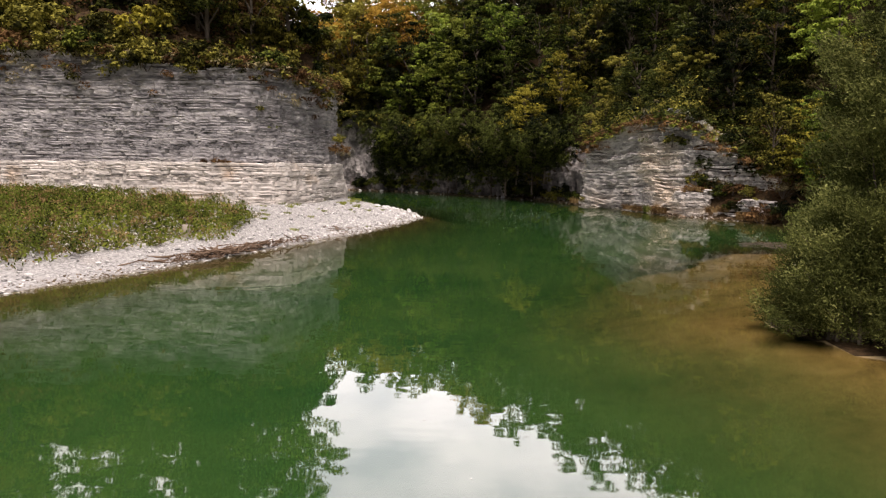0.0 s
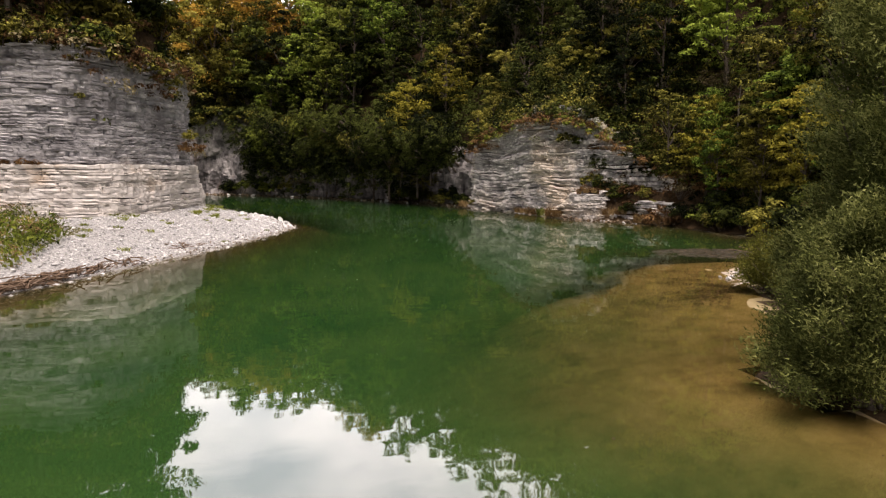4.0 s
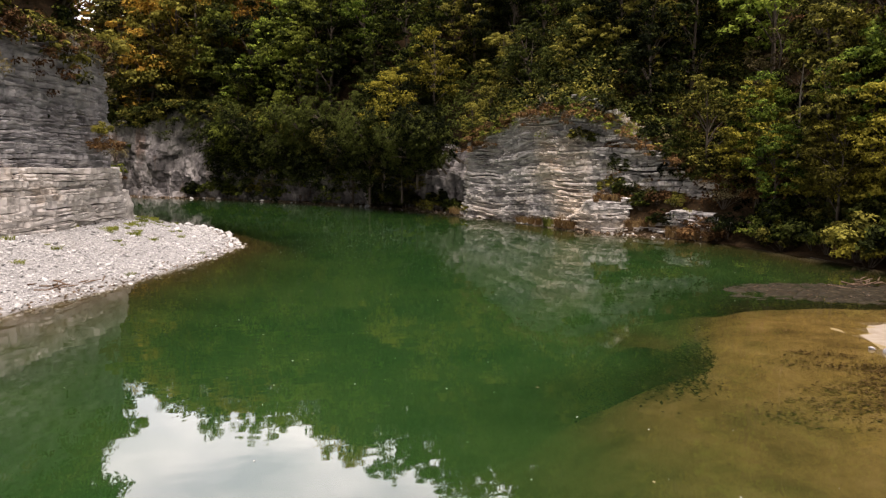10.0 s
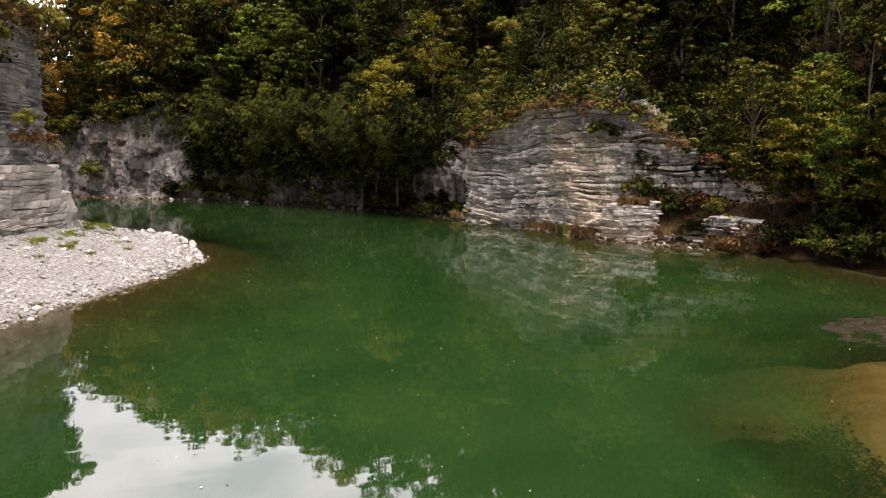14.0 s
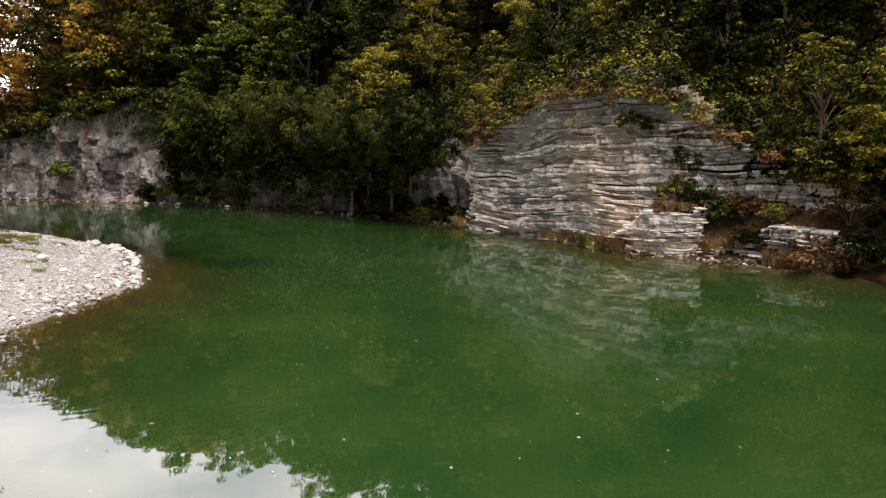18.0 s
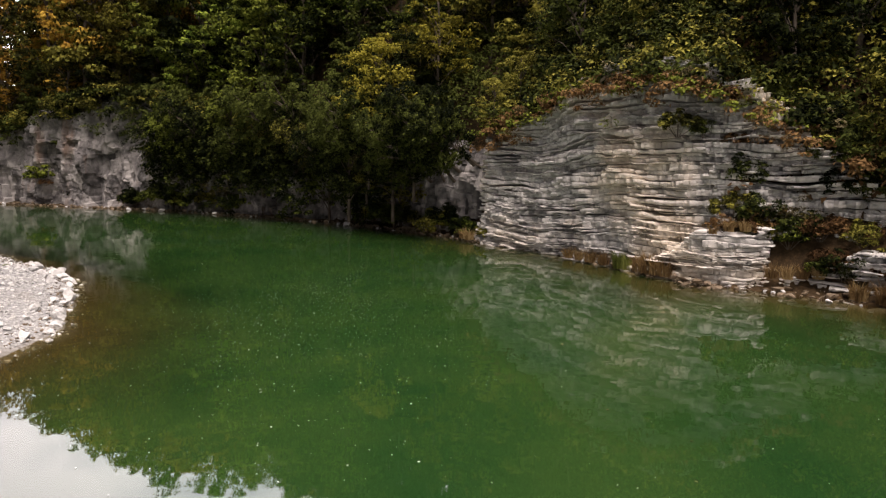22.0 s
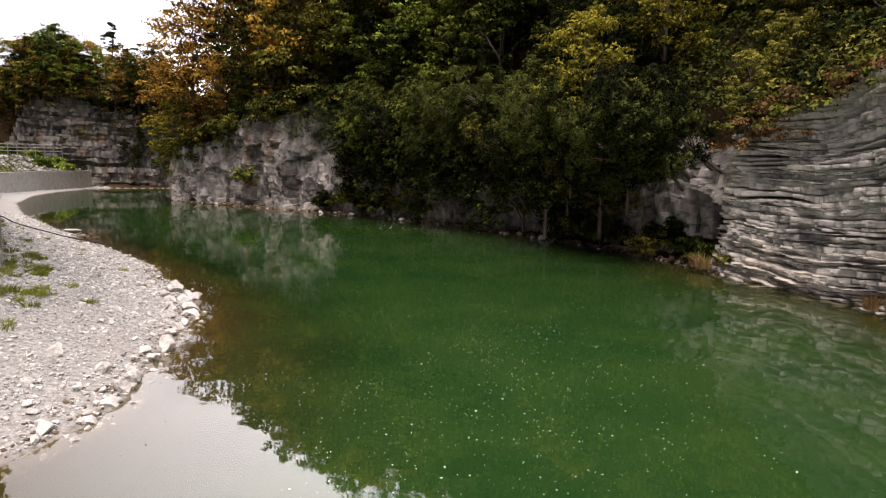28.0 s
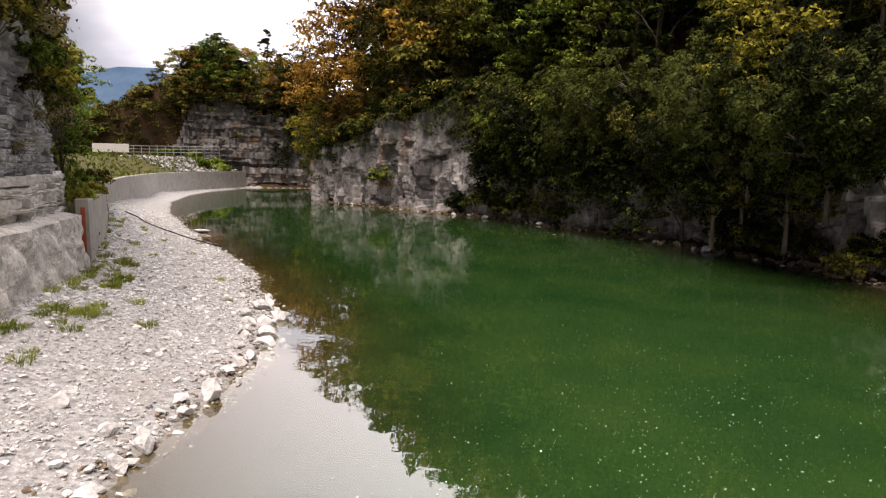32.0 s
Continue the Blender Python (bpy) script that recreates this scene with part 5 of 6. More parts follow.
def scatter(name, label, spots, sizes, mat, seed, sink=0.25, category="stones"):
    """Many loose stones in one object."""
    r = np.random.default_rng(seed)
    vs, fs, n = [], [], 0
    which = r.integers(0, len(PEBBLES), len(spots))
    zs = height(spots[:, 0], spots[:, 1])
    for k, (v, f) in enumerate(PEBBLES):
        m = which == k
        c = int(m.sum())
        if not c:
            continue
        a = r.uniform(0, 2 * np.pi, c)
        sz = sizes[m][:, None, None]
        rot = np.stack([np.stack([np.cos(a), -np.sin(a)], -1), np.stack([np.sin(a), np.cos(a)], -1)], 1)
        xy = np.einsum("cij,vj->cvi", rot, v[:, :2]) * sz
        z = v[None, :, 2:] * sz * r.uniform(0.7, 1.2, (c, 1, 1)) + r.normal(0, 0.12, (c, 1, 1)) * xy[:, :, :1]
        p = np.concatenate([xy + spots[m][:, None], z + (zs[m] + sizes[m] * (0.3 - sink))[:, None, None]], -1)
        vs.append(p.reshape(-1, 3))
        fs.append((f[None] + n + np.arange(c)[:, None, None] * len(v)).reshape(-1, 3))
        n += c * len(v)
    return tagged(new(name, mesh(name, np.concatenate(vs), np.concatenate(fs), mat)), label, category, kind="stuff")


def bank_spots(n, t0, t1, width, power, seed):
    """Random spots along the left bank, from the water inwards."""
    r = np.random.default_rng(seed)
    q, nr, s = resample(LEFT_BANK[3:21], 0.25)
    i = r.integers(int(t0 * len(q)), int(t1 * len(q)), n)
    off = width * r.uniform(0, 1, n) ** power - 0.35
    p = q[i] - nr[i] * off[:, None] + r.normal(0, 0.12, (n, 2))
    ok = ~inside(p[:, 0], p[:, 1], CLIFF_RING) & ~inside(p[:, 0], p[:, 1], TERRACE_RING)
    return p[ok]


r_ = np.random.default_rng(77)
p = bank_spots(14000, 0.02, 0.6, 8, 0.95, 1)
scatter("gravel_stones", "pale grey and white river pebbles on the gravel bank", p, r_.gamma(5, 0.013, len(p)).clip(0.03, 0.15), STONE, 2)
p = bank_spots(13000, 0.12, 0.6, 7.5, 0.85, 31)
scatter("shingle", "small angular grey shingle on the gravel bank", p, r_.gamma(4, 0.016, len(p)).clip(0.03, 0.13), STONE, 32, 0.12)
p = bank_spots(6500, 0.05, 0.66, 7.5, 0.9, 3)
scatter("cobbles", "pale limestone cobbles on the gravel bank", p, r_.gamma(3.2, 0.03, len(p)).clip(0.06, 0.26), STONE, 4)
p = bank_spots(1500, 0.0, 0.36, 5.5, 1.2, 33)
scatter("near_cobbles", "pale angular cobbles along the gravel bank under the cliff", p, r_.gamma(3.5, 0.045, len(p)).clip(0.09, 0.38), STONE, 34)
p = bank_spots(4600, 0.5, 1, 5.5, 0.9, 5)
scatter("far_cobbles", "pale cobbles along the far gravel bank", p, r_.gamma(4, 0.032, len(p)).clip(0.06, 0.3), STONE, 6)
p = bank_spots(1500, 0, 0.6, 0.9, 1.0, 7)
scatter("wet_pebbles", "damp brown pebbles at the water's edge", p, r_.uniform(0.05, 0.18, len(p)), WET_STONE, 8)

ROCKS = []
for k in range(8):
    v, f = pebble(40 + k, 2, 0.6)
    ROCKS.append(mesh("rock", v, f, STONE))


def rock(x, y, size, z=None, label="pale angular limestone rock on the gravel bank", group="rocks of the gravel bank", mat=None):
    ob = new("rock", ROCKS[rng.integers(0, len(ROCKS))])
    ob.matrix_world = place(x, y, (h1(x, y) if z is None else z) + 0.1 * size, rng.uniform(0, 360), size, (rng.uniform(-12, 12), rng.uniform(-12, 12)))
    return tagged(ob, label, "rock", group)


for x, y, size in ((-5.35, 55.45, 0.75), (-5.55, 54.9, 0.4), (-5.1, 54.6, 0.35), (-4.7, 53.3, 0.55), (-4.95, 53.5, 0.42), (-5.4, 53.2, 0.6), (-4.5, 52.6, 0.5), (-4.25, 51.9, 0.4), (-6.6, 58.9, 0.6), (-7.0, 59.6, 0.7), (-7.3, 58.9, 0.5), (-7.7, 60.2, 0.75), (-6.2, 57.7, 0.45), (-8.1, 61.3, 0.6), (-8.9, 61.9, 0.7), (-8.6, 60.6, 0.55), (-6.6, 53.4, 0.7), (-7.4, 52.3, 0.55), (-5.9, 56.6, 0.45), (-6.1, 57.2, 0.5), (-7.5, 59.2, 0.6), (-8.0, 60.0, 0.5), (-7.9, 61.2, 0.65), (-9.3, 62.6, 0.6), (-9.9, 63.4, 0.5), (-6.9, 58.1, 0.4), (-4.4, 50.6, 0.5), (-4.9, 49.4, 0.4)):
    rock(x, y, 1.15 * size)
for x, y in bank_spots(240, 0.14, 0.56, 2.6, 1.4, 9):
    rock(x, y, float(rng.gamma(3.2, 0.042)) + 0.10)
for x, y, size in ((3.15, 82.9, 0.9), (2.6, 83.4, 0.5), (-8.5, 94.6, 0.7), (-14, 98.4, 0.9), (-17.5, 100.6, 0.8), (13.2, 29.6, 0.38), (13.45, 29.9, 0.3), (13.1, 29.95, 0.22)):
    rock(x, y, size, 0.0, "pale limestone rock at the water's edge", "rocks at the waterline")
for x, y, size in ((-26.4, 79.35, 1.3), (-24.6, 77.6, 0.7)):
    slab = rock(x, y, size, -0.12, "flat pale slab awash in the shallow water", "rocks at the waterline")
    slab.matrix_world = slab.matrix_world @ Matrix.Diagonal((1.3, 0.8, 0.5, 1))
# rock ledges along the wooded bank
p0, n0, s0 = resample(RIGHT_BANK[17:31], 0.3)
k = r_.integers(0, len(p0), 1500)
spots = p0[k] + n0[k] * r_.uniform(-0.35, 0.7, len(k))[:, None]
scatter("shore_stones", "brown and grey stones along the wooded bank", spots, r_.gamma(3, 0.09, len(k)).clip(0.08, 0.7), WET_STONE, 12, 0.1)
k = r_.integers(0, len(p0), 130)
scatter("pale_shore_stones", "pale flat stones along the wooded bank", p0[k] + n0[k] * r_.uniform(-0.3, 0.4, len(k))[:, None], r_.gamma(3, 0.08, len(k)).clip(0.1, 0.6), STONE, 13, 0.16)

# ---- grass and weeds ----
BLADES = {"dry": [tuft(401 + k, DRY_GRASS, 150, 0.75, 0.3, 0.6) for k in range(2)], "green": [tuft(411, GREEN_GRASS, 150, 0.75, 0.25, 0.4)], "short": [tuft(421 + k, WEED_BRIGHT, 110, 0.26, 0.34, 1.0) for k in range(2)]}
TUFT_WORDS = {"dry": "tuft of straw-coloured dry grass on a rock ledge", "green": "tuft of bright green grass at the waterline", "short": "low green weeds growing in the gravel"}


def grass(sort, x, y, size=1.0, z=None):
    ob = new("grass_tuft", BLADES[sort][rng.integers(0, len(BLADES[sort]))])
    ob.matrix_world = place(x, y, z, rng.uniform(0, 360), size)
    return tagged(ob, TUFT_WORDS[sort], "grass", "grass tufts")


for x, y, z, size, sort in (
    (14.9, 60.6, 0.1, 1.0, "green"), (15.05, 60.2, 0.1, 0.9, "green"), (15.3, 59.4, 0.15, 1.0, "dry"), (15.45, 58.9, 0.15, 1.1, "dry"), (15.6, 58.4, 0.15, 1.0, "dry"), (15.75, 58.0, 0.15, 0.9, "dry"), (14.6, 61.6, 0.1, 0.8, "dry"), (14.3, 62.4, 0.1, 0.8, "dry"), (14.05, 63.2, 0.1, 0.7, "dry"), (13.8, 64.0, 0.1, 0.7, "dry"),
    (18.4, 55.3, 0.5, 0.7, "dry"), (18.8, 55.0, 0.5, 0.7, "dry"), (19.2, 54.7, 0.55, 0.7, "dry"), (19.5, 54.3, 0.6, 0.6, "dry"), (20.0, 53.0, 0.1, 0.9, "dry"), (20.4, 52.3, 0.1, 1.0, "dry"), (20.8, 51.6, 0.1, 0.9, "dry"), (21.2, 51.0, 0.1, 0.9, "dry"), (17.2, 56.2, 2.1, 0.6, "dry"), (17.8, 56.1, 2.1, 0.6, "dry"), (16.8, 56.6, 1.9, 0.5, "dry"), (10.3, 71.4, 0.2, 0.9, "dry"), (10.1, 72.0, 0.2, 0.8, "dry"),
):
    grass(sort, x, y, size, z)
for x, y in bank_spots(110, 0.1, 0.75, 7.5, 0.5, 15):
    grass("short", x, y, rng.uniform(0.3, 0.75))
q, nr, s = resample(CLIFF[8:13], 0.2)
for k in range(60):
    i = rng.integers(0, len(q))
    off = rng.uniform(0.9, 2.2)
    grass("short", q[i, 0] + nr[i, 0] * off, q[i, 1] + nr[i, 1] * off, rng.uniform(0.4, 0.9))


def field(name, label, ring, n, tall, mat, seed, wide=0.05, lo=0.3):
    """Leafy weeds over an area, as one object."""
    r = np.random.default_rng(seed)
    a = np.array(ring)
    p = r.uniform(a.min(0), a.max(0), (n * 3, 2))
    p = p[inside(p[:, 0], p[:, 1], ring)][:n]
    clump = 0.5 + 0.5 * fbm(xyz(p[:, 0] * 0.6, p[:, 1] * 0.6), seed, 3)
    p = p[r.uniform(0, 1, len(p)) < clump + 0.35]
    m = len(p)
    z = height(p[:, 0], p[:, 1])
    hgt = tall * r.uniform(lo, 1.1, m) * (0.5 + 0.7 * np.clip(0.5 + 0.5 * fbm(xyz(p[:, 0] * 0.6, p[:, 1] * 0.6), seed, 3)[: m], 0, 1))
    c = np.stack([p[:, 0], p[:, 1], z + hgt * r.uniform(0.1, 1, m)], -1)
    u = unit(r.normal(0, 0.7, (m, 3)) + np.array([0, 0, 0.9]))
    v = unit(np.cross(u, r.normal(0, 1, (m, 3))))
    sz = r.uniform(0.6, 1.5, m)[:, None] * wide
    cv, cf = quads(c, u * sz * 2, v * sz, None)
    return tagged(new(name, mesh(name, cv, cf, mat)), label, "weeds", kind="stuff")


WEED_RING = [(-15.6, 19), (-14.6, 23), (-13.2, 26.5), (-12.2, 29.5), (-11.0, 31.5), (-11.4, 36), (-13, 38.5), (-16, 40.8), (-45, 41), (-45, 19)]
field("weeds_green", "green weeds and herbs on the bank under the cliff", WEED_RING, 34000, 0.66, FRESH_GRASS, 501, 0.032)
field("weeds_dark", "dark leafy herbs on the bank under the cliff", WEED_RING, 22000, 0.6, LEAF_GREEN, 502, 0.05)
field("weeds_dry", "straw-coloured seeding grass on the bank under the cliff", WEED_RING, 15000, 0.85, DRY_GRASS, 503, 0.026, 0.4)
field("terrace_grass", "long grass behind the concrete wall", TERRACE_RING, 14000, 1.0, GREEN_GRASS, 504, 0.12)
field("wall_grass", "yellow-green grass spilling over the near end of the wall", [(-15.4, 61.6), (-21.3, 67.6), (-33.0, 77.7), (-34.5, 76.5), (-22.5, 66.6), (-16.6, 61.6)], 6000, 0.9, WEED_BRIGHT, 505, 0.05)
# clumps of taller herbs and seeding stalks among the weeds
r7 = np.random.default_rng(71)
a = np.array(WEED_RING)
p = r7.uniform((-34, 19), a.max(0), (5200, 2))
p = p[inside(p[:, 0], p[:, 1], WEED_RING)]
p = p[fbm(xyz(p[:, 0] * 0.5, p[:, 1] * 0.5), 73, 3) + r7.normal(0, 0.25, len(p)) > 0.0]
z = height(p[:, 0], p[:, 1])
pick = r7.uniform(0, 1, len(p))
for name, label, mat, sel, leaves in (
    ("herb_clumps_green", "clumps of tall green herbs on the bank under the cliff", FRESH_GRASS, pick < 0.45, 46),
    ("herb_clumps_dark", "clumps of dark green herbs on the bank under the cliff", LEAF_GREEN, (pick >= 0.45) & (pick < 0.72), 46),
    ("herb_clumps_dry", "clumps of withered russet herbs on the bank under the cliff", DRY_GRASS, pick >= 0.72, 36),
):
    tall = r7.uniform(0.15, 0.65, sel.sum())
    v, f = crown(r7, leaves * int(sel.sum()), 0.05, np.c_[p[sel], z[sel] + tall], r7.uniform(0.16, 0.36, sel.sum()), flat=0.9, narrow=0.4)
    tagged(new(name, mesh(name, v, f, mat)), label, "weeds", kind="stuff")
for x, y, s_ in ((-18, 39.4, 0.5), (-21, 39, 0.5), (-15, 36, 0.4), (-17.4, 34, 0.4), (-20, 33, 0.45), (-13.4, 34.6, 0.35), (-24, 36, 0.5), (-12.6, 36.2, 0.35)):
    bush("green", x, y, s_)

# stump on the weedy bank
sv, sf = tube([(0, 0, -0.1), (0.03, 0, 0.25), (0.05, 0.02, 0.5), (0.05, 0.02, 0.52)], [0.24, 0.19, 0.2, 0.02], 10)
ob = tagged(new("tree_stump", mesh("tree_stump", sv, sf, PALE_BARK, True)), "pale weathered tree stump on the weedy bank", "stump")
ob.matrix_world = place(-12.6, 30.6)

# ---- driftwood ----
def branches(seed, n, length, spread, thick=0.025):
    r = np.random.default_rng(seed)
    bits = []
    for _ in range(n):
        c = r.normal(0, 1, 3) * np.array(spread)
        d = unit(np.array([1.0, 0.25, 0]) + r.normal(0, 0.45, 3) * np.array([1, 1, 0.25]))
        ln = length * r.uniform(0.3, 1)
        w = r.normal(0, 0.06, 3)
        bits.append(tube([c - d * ln / 2, c + w * ln, c + d * ln / 2], [thick * r.uniform(0.4, 1), thick * 0.8, thick * 0.25], 5))
    return bits


for name, label, spots in (
    ("driftwood_pile", "brown tangle of driftwood twigs along the waterline", ((-10.2, 29.5, 68, 90, 1.7), (-10.9, 27.6, 60, 60, 1.4), (-9.5, 31.6, 70, 44, 1.3), (-8.9, 33.6, 72, 26, 1.2))),
    ("dead_branches", "dead grey-brown branches washed up at the bank", ((-22.5, 75.3, 120, 36, 1.6), (-7.5, 39.0, 60, 12, 0.9), (19.5, 37.2, 10, 24, 1.2), (23.2, 49.6, 80, 36, 1.4))),
):
    for x, y, turn, n, ln in spots:
        heap = tagged(new(name), label, "driftwood", "driftwood along the bank")
        heap.matrix_world = place(x, y, max(0.05, h1(x, y)) + 0.12, turn)
        for v, f in branches(600 + n, n, ln, (0.9, 0.2, 0.07), 0.034):
            part("branch", mesh("branch", v, f, DRIFT, True), heap)
for x0, y0, x1, y1, thick in ((0.6, 86.7, -2.4, 89.6, 0.07), (-0.6, 87.6, -3.6, 90.7, 0.05), (-4.4, 91.6, -6.6, 93.4, 0.06)):
    v, f = tube([(x0, y0, 0.06), ((x0 + x1) / 2 + 0.1, (y0 + y1) / 2 - 0.15, 0.16), (x1, y1, 0.10)], [thick, thick * 0.85, thick * 0.4], 7)
    tagged(new("drift_log", mesh("drift_log", v, f, DRIFT, True)), "reddish brown driftwood log lying along the shaded bank", "driftwood", "driftwood along the bank")
v, f = joined([tube([(0, 0, 0.05), (0.15, 0.25, 0.14), (0.1, 0.55, 0.3)], [0.035, 0.03, 0.01]), tube([(0.15, 0.25, 0.14), (-0.2, 0.5, 0.2)], [0.025, 0.008]), tube([(0, 0, 0.05), (0.3, -0.4, 0.06)], [0.035, 0.012])])
ob = tagged(new("bleached_branch", mesh("bleached_branch", v, f, STONE, True)), "bleached white branch on the sand", "driftwood")
ob.matrix_world = place(13.75, 29.5, 0.03, 20)
v, f = tube([(0, 0, -0.3), (0.1, 0, 2.0), (0.05, 0.1, 4.5), (0.15, 0.1, 6.8)], [0.09, 0.07, 0.05, 0.015])
limbs = [tube([(0.07, 0.05, z), (0.07 + 0.5 * math.cos(z * 7), 0.05 + 0.5 * math.sin(z * 7), z + 0.5)], [0.02, 0.005], 4) for z in np.arange(2.2, 6.4, 0.4)]
dead = tagged(new("dead_tree"), "slender bare pale trunk of a dead tree", "tree")
dead.matrix_world = place(24.8, 49, 3.2)
part("trunk", mesh("trunk", v, f, PALE_BARK, True), dead)
v, f = joined(limbs)
part("twig_spray", mesh("twig_spray", v, f, PALE_BARK, True), dead)

# ---- debris bar in the shallows ----
U, V = np.meshgrid(np.linspace(-1.15, 1.15, 190), np.linspace(-1.15, 1.15, 110), indexing="ij")
bx, by = 18.4 + 5.0 * U - 0.2 * V, 36.2 - 0.5 * U + 1.9 * V
rad = np.hypot(U, V) * (1 + 0.14 * fbm(xyz(U * 2.5, V * 2.5, 2), 8, 3))
# the drying mud has cracked into plates
r3 = np.random.default_rng(38)
seeds = np.c_[r3.uniform(12.5, 24.5, 150), r3.uniform(33.2, 39.2, 150)]
dd = np.sort(np.hypot(bx[..., None] - seeds[:, 0] + 0.2 * vnoise(xyz(bx * 2, by * 2), 4)[..., None], (by[..., None] - seeds[:, 1]) * 1.5), axis=-1)
crack = 1 - smooth(dd[..., 1] - dd[..., 0], 0.03, 0.13)
zz = 0.10 * (1 - rad**2) - 0.01 + 0.03 * fbm(xyz(bx * 2.2, by * 2.2, 1), 9, 4) * (rad < 1) - 0.085 * crack * (rad < 1.05)
zz = np.where(rad > 1.1, -0.4, zz)
tagged(new("debris_bar", mesh("debris_bar", np.stack([bx, by, zz], -1).reshape(-1, 3), grid_faces(190, 110), WET_LITTER, True)), "dark leaf-covered mud bar cracked into plates above the water", "mud bar", kind="structure")
k = r3.integers(0, bx.size, 1500)
k = k[(rad.ravel()[k] < 0.98)]
a = r3.uniform(0, 6.28, len(k))
u = np.stack([np.cos(a), np.sin(a), r3.normal(0, 0.2, len(k))], -1) * r3.uniform(0.02, 0.045, len(k))[:, None]
v, f = quads(np.c_[bx.ravel()[k], by.ravel()[k], zz.ravel()[k] + 0.02], u, np.stack([-u[:, 1], u[:, 0], 0 * a], -1) * 0.6, np.array([0, 0, 0.012]))
tagged(new("fallen_leaves", mesh("fallen_leaves", v, f, DRIFT)), "brown fallen leaves lying on the mud bar", "leaves", kind="stuff")

# sunken leaves over the sand
r4 = np.random.default_rng(44)
m = r4.integers(0, 34, 3200)
cen = r4.normal(0, 1, (34, 2)) * np.array([1.3, 0.9]) + np.array([12.0, 27.4])
p = cen[m] + r4.normal(0, 1, (3200, 2)) * np.array([0.42, 0.2]) @ np.array([[0.9, -0.45], [0.45, 0.9]])
a = r4.uniform(0, 6.28, 3200)
sz = r4.uniform(0.025, 0.06, 3200)[:, None]
u = np.stack([np.cos(a), np.sin(a), 0 * a], -1) * sz
v, f = quads(np.c_[p, np.minimum(height(p[:, 0], p[:, 1]) + 0.03, -0.02)], u, np.stack([-u[:, 1], u[:, 0], 0 * a], -1) * 0.6, np.array([0, 0, 0.01]))
tagged(new("sunken_leaves", mesh("sunken_leaves", v, f, DRIFT)), "dark sunken leaves in drifts on the sand", "leaves", kind="stuff")

# a dark drift of sunken leaves and weed beside the sand bank
r8 = np.random.default_rng(48)
p = r8.normal(0, 1, (9000, 2)) * np.array([0.6, 1.0]) @ np.array([[0.9, -0.43], [0.43, 0.9]]) + np.array([8.3, 31.0])
a = r8.uniform(0, 6.28, len(p))
u = np.stack([np.cos(a), np.sin(a), r8.normal(0, 0.3, len(p))], -1) * r8.uniform(0.03, 0.07, len(p))[:, None]
v, f = quads(np.c_[p, np.minimum(height(p[:, 0], p[:, 1]) + r8.uniform(0.03, 0.25, len(p)), -0.24)], u, np.stack([-u[:, 1], u[:, 0], 0 * a], -1) * 0.6, np.array([0, 0, 0.01]))
tagged(new("sunken_weed", mesh("sunken_weed", v, f, WET_LITTER)), "dark drift of sunken leaves and weed in the green water", "leaves", kind="stuff")

# ---- floating foam and leaves ----
def flecks(name, label, n, centre, spread, size, mat, seed):
    r = np.random.default_rng(seed)
    p = r.normal(0, 1, (n, 2)) * np.array(spread) + np.array(centre)
    p = p[inside(p[:, 0], p[:, 1], RIVER) & (seg_dist(p[:, 0], p[:, 1], RIVER) > 0.5)]
    n = len(p)
    a = r.uniform(0, 6.28, n)
    sz = size * r.gamma(2, 0.5, n)[:, None]
    u = np.stack([np.cos(a), np.sin(a), 0 * a], -1) * sz
    v = np.stack([-np.sin(a), np.cos(a), 0 * a], -1) * sz * 0.7
    cv, cf = quads(np.c_[p, np.full(n, 0.006)], u, v, np.array([0, 0, 0.004]))
    tagged(new(name, mesh(name, cv, cf, mat)), label, "foam", kind="stuff")


FOAM = material("white_foam", [(0.6, 0.6, 0.55), (0.8, 0.8, 0.76)], 0.7, 3, 0, 1, island=0.3)
flecks("foam_flecks", "white foam flecks drifting on the green water", 3600, (2.3, 54), (2.9, 5.0), 0.0075, FOAM, 21)
flecks("foam_specks", "scattered white foam specks on the green water", 700, (5, 42), (5, 12), 0.009, FOAM, 22)
flecks("floating_leaves", "yellow leaves floating on the water", 160, (3, 38), (6, 18), 0.02, LEAF_DRY, 23)
flecks("shore_foam", "pale flecks under the shaded bank", 300, (-3, 88), (4, 2.4), 0.03, FOAM, 24)

# ---- concrete wall and terrace ----
wall = tagged(new("retaining_wall"), "pale curved concrete retaining wall above the gravel", "wall", kind="structure")
q, nr, s = resample(WALL, 0.5)
cuts = [0, 5, 38, 75, 112, 150, len(q)]
for a, b in zip(cuts, cuts[1:]):
    if b - a < 3:
        continue
    Q, N = q[a : b + 1], nr[a : b + 1]
    low = np.minimum(height(Q[:, 0] + N[:, 0] * 0.6, Q[:, 1] + N[:, 1] * 0.6), 1.4) - 0.6
    rows = [np.c_[Q + N * o, z + 0 * Q[:, 0]] for o, z in ((0.16, None), (0.16, 3.06), (0.13, 3.09), (-0.13, 3.09), (-0.16, 3.06), (-0.16, None)) if z is not None]
    rows = [np.c_[Q + N * 0.2, low]] + rows + [np.c_[Q - N * 0.2, low]]
    v = np.stack(rows, 1)
    v[0, :, :2] += (v[1, :, :2] - v[0, :, :2]) * 0.03
    f = grid_faces(len(Q), len(rows))
    caps = np.array([[0, 1, 4, 5], [1, 2, 3, 4]])
    part("wall_section", mesh("wall_section", v.reshape(-1, 3), np.concatenate([f, caps, caps + (len(Q) - 1) * len(rows)]), CONCRETE), wall)


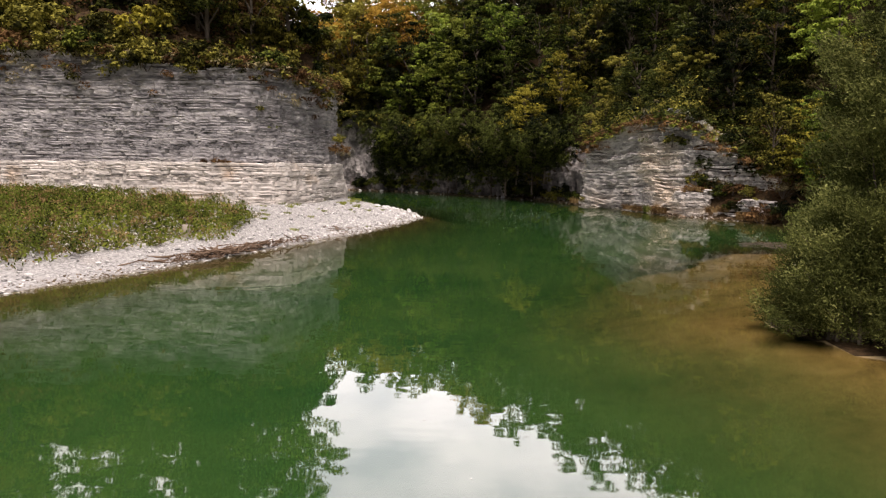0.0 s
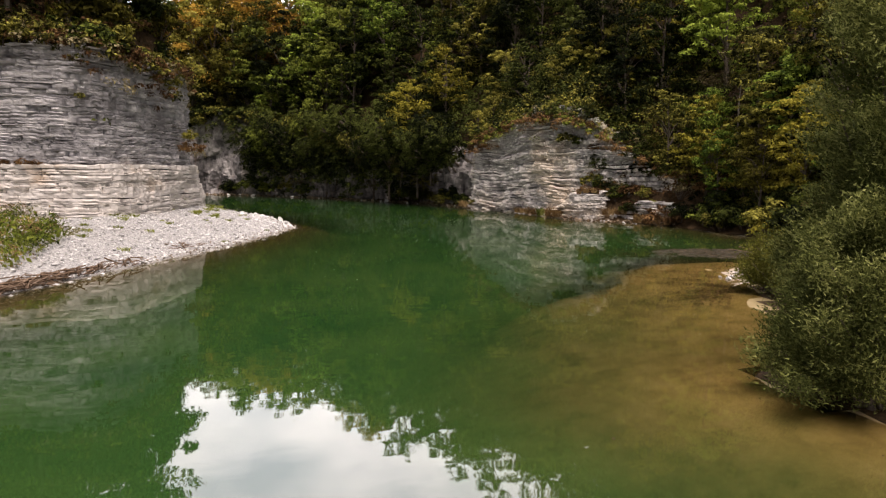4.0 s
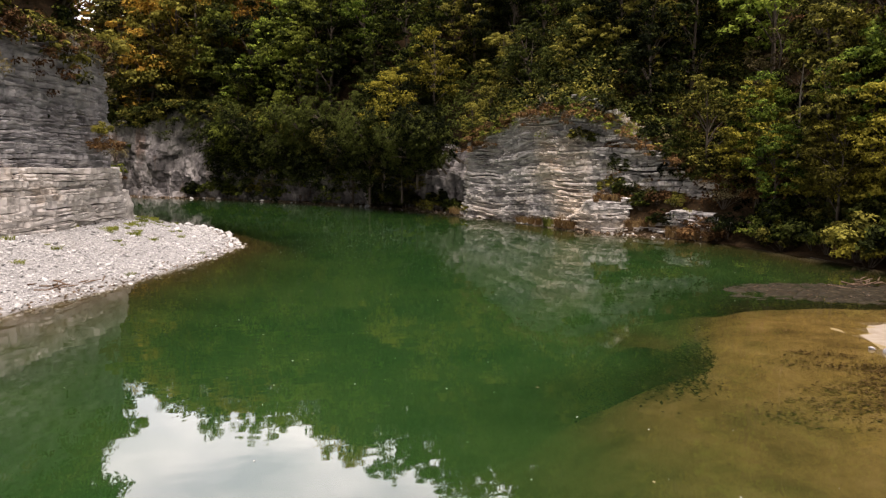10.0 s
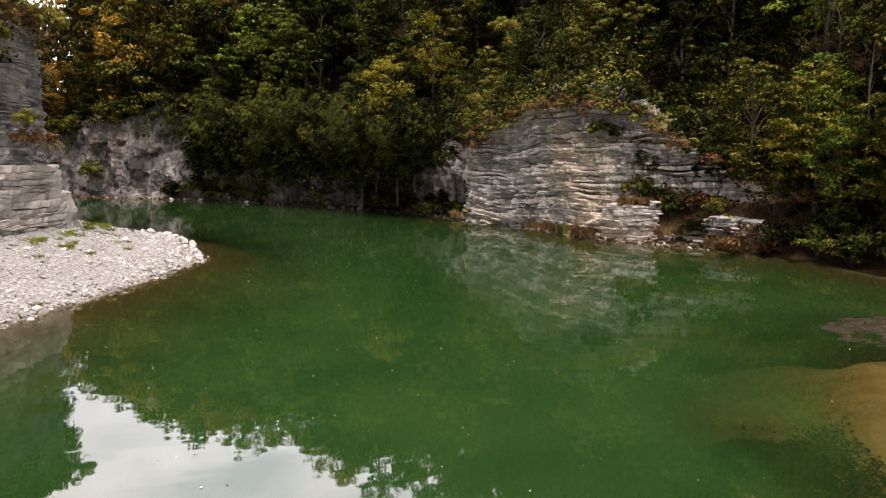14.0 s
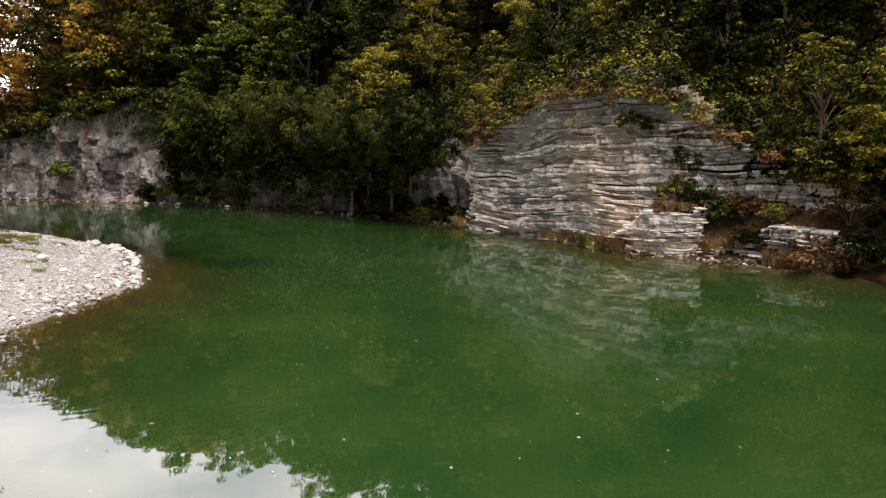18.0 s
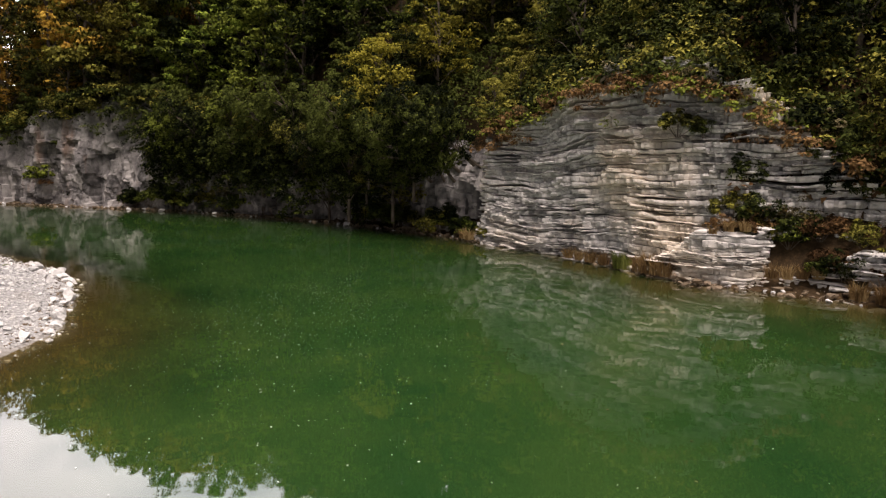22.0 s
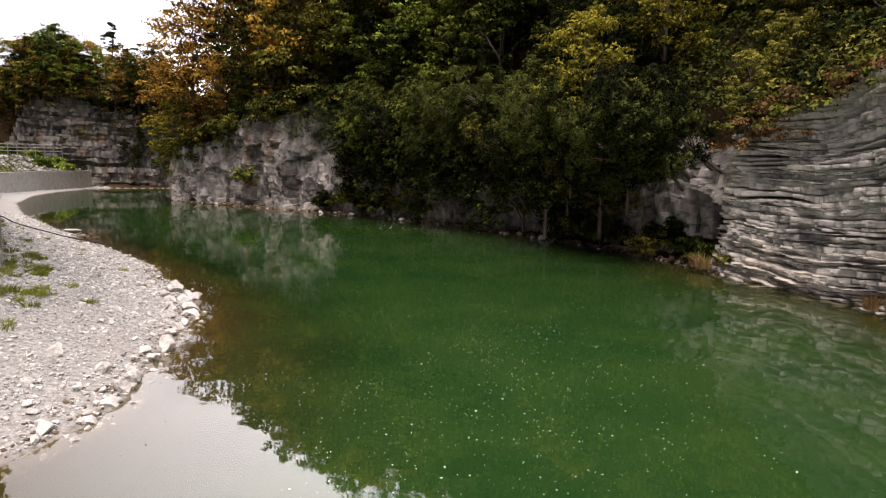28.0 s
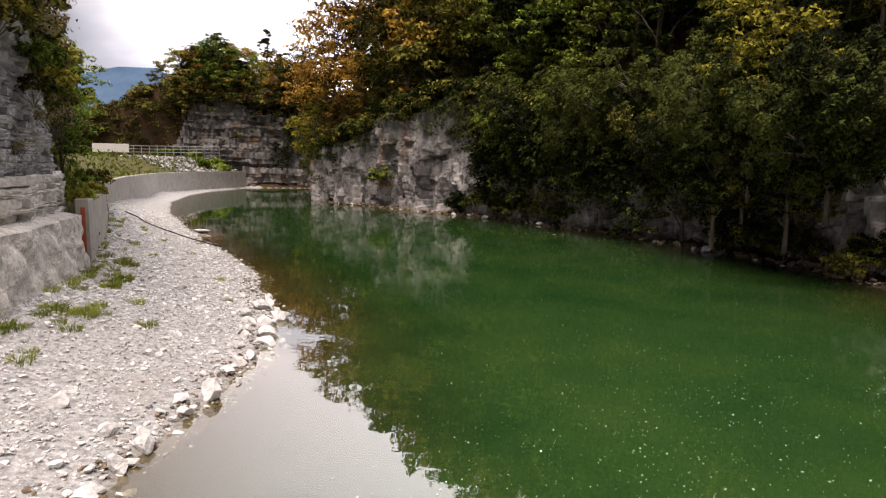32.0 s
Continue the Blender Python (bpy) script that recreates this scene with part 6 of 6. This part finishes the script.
def box(x0, y0, z0, x1, y1, z1, bevel=0.01):
    bm = bmesh.new()
    bmesh.ops.create_cube(bm, size=1)
    bmesh.ops.scale(bm, vec=(x1 - x0, y1 - y0, z1 - z0), verts=bm.verts)
    bmesh.ops.translate(bm, vec=((x0 + x1) / 2, (y0 + y1) / 2, (z0 + z1) / 2), verts=bm.verts)
    if bevel:
        bmesh.ops.bevel(bm, geom=list(bm.edges), offset=bevel, segments=1, affect="EDGES")
    return bm


def bm_part(name, bm, mat, parent, label=""):
    me = bpy.data.meshes.new(name)
    bm.to_mesh(me)
    bm.free()
    me.materials.append(mat)
    return part(name, me, parent, label)


# end post of the wall with its red stripe
post = tagged(new("wall_end_post"), "upright concrete end of the wall with a red stripe", "wall post")
post.matrix_world = pose(-15.1, 61.1, 0, 0, 0, -39)
bm_part("post", box(-0.1, -0.19, 0.9, 0.1, 0.19, 3.16, 0.02), CONCRETE, post)
bm_part("stripe", box(0.103, -0.05, 1.3, 0.115, 0.08, 2.9, 0.004), RED_PAINT, post, "faded red painted stripe")

# rough sprayed foot of the left cliff beside the wall
q, nr, s = resample([(-9.6, 53.6), (-11.4, 56.2), (-13.4, 58.9), (-14.9, 60.7)], 0.15)
v = np.linspace(0, 1, 26)
S, V = np.meshgrid(s, v, indexing="ij")
zz = 0.7 + V * 2.15
out = 0.34 - 0.28 * V + 0.10 * fbm(xyz(S * 1.6, zz * 1.6, 3), 31, 4) - 0.9 * smooth(V, 0.93, 1) - 1.2 * (1 - smooth(S, 0.0, 1.6))
P = np.stack([q[:, 0, None] + nr[:, 0, None] * out, q[:, 1, None] + nr[:, 1, None] * out, zz], -1)
tagged(new("sprayed_foot", mesh("sprayed_foot", P.reshape(-1, 3), grid_faces(len(s), len(v)), SPRAYED)), "rough grey sprayed concrete foot of the cliff", "wall", kind="structure")

# hose across the gravel
pts = [(x, y, h1(x, y) + 0.12) for x, y in zip(np.linspace(-19.5, -30, 14), np.linspace(72.6, 76.5, 14))]
v, f = tube(pts, [0.035] * 14, 8)
tagged(new("hose", mesh("hose", v, f, RUBBER, True)), "black hose lying across the gravel", "hose")

# road railing, white board and stone slope
rail = tagged(new("railing"), "grey metal railing along the road above the wall", "railing")
A, B = np.array([-84, 127.0]), np.array([-72, 135.0])
zr = 5.6
n = 13
for k in range(n):
    x, y = A + (B - A) * k / (n - 1)
    v, f = tube([(x, y, zr - 0.6), (x, y, zr + 1.5)], [0.05, 0.05], 6)
    part("post", mesh("post", v, f, METAL), rail)
for z in (0.5, 1.0, 1.5):
    v, f = tube([(*A, zr + z), (*B, zr + z)], [0.05, 0.05], 6)
    part("rail", mesh("rail", v, f, METAL), rail)
board = tagged(new("board"), "white board panel on the road railing", "board")
bm_part("panel", box(-2.6, -0.04, 0, 2.6, 0.04, 1.35, 0.01), WHITE_PAINT, board)
for x in (-2, 2):
    bm_part("leg", box(x - 0.06, 0.05, -1.0, x + 0.06, 0.13, 1.2, 0.005), METAL, board)
board.matrix_world = pose(-84.5, 124.6, 6.0, 0, 0, 50)
r9 = np.random.default_rng(91)
i = r9.integers(0, 1000, 900)
p = np.c_[np.interp(i, [0, 500, 1000], [-74, -76, -80]), np.interp(i, [0, 500, 1000], [120, 132, 143])] + r9.normal(0, 1, (900, 2)) * np.array([2.4, 1.6])
p = p[inside(p[:, 0], p[:, 1], TERRACE_RING)]
scatter("stone_slope", "grey stone blocks heaped on the slope behind the wall", p, r9.uniform(0.35, 0.9, len(p)), STONE, 92, 0.0)
for k in range(10):
    x, y = -80 + rng.normal(0, 3), 139 + rng.normal(0, 2)
    bush("bright", x, y, rng.uniform(1.4, 2.4))
for k in range(10):
    d_, az = rng.uniform(135, 190), radians(rng.uniform(-50, -44.5))
    tree("bright" if rng.uniform() < 0.4 else "olive", 2.85 + d_ * math.sin(az), 46.2 + d_ * math.cos(az), rng.uniform(0.8, 1.1), -1.5)

# ---- far mountain ----
az = np.radians(np.linspace(-75, 40, 90))
V = np.linspace(0, 1, 14)
prof = np.interp(np.degrees(az), [-75, -56, -50.5, -47.5, -45.4, -43.4, -40, 10, 40], [205, 238, 276, 318, 334, 322, 225, 180, 200])
A_, VV = np.meshgrid(az, V, indexing="ij")
D = 2400 + 900 * VV + 60 * fbm(xyz(A_ * 30, VV * 5, 1), 12, 4)
zz = prof[:, None] * VV**0.9 * (1 + 0.02 * fbm(xyz(A_ * 40, VV * 4, 6), 14, 3)) * D / 2550
# no haze in the air: the hillside colour carries it
tagged(new("mountain", mesh("mountain", np.stack([D * np.sin(A_), D * np.cos(A_), zz], -1).reshape(-1, 3), grid_faces(90, 14), PAINTED_HAZE, True)), "distant wooded mountain with blue haze in its colour", "mountain", kind="structure")
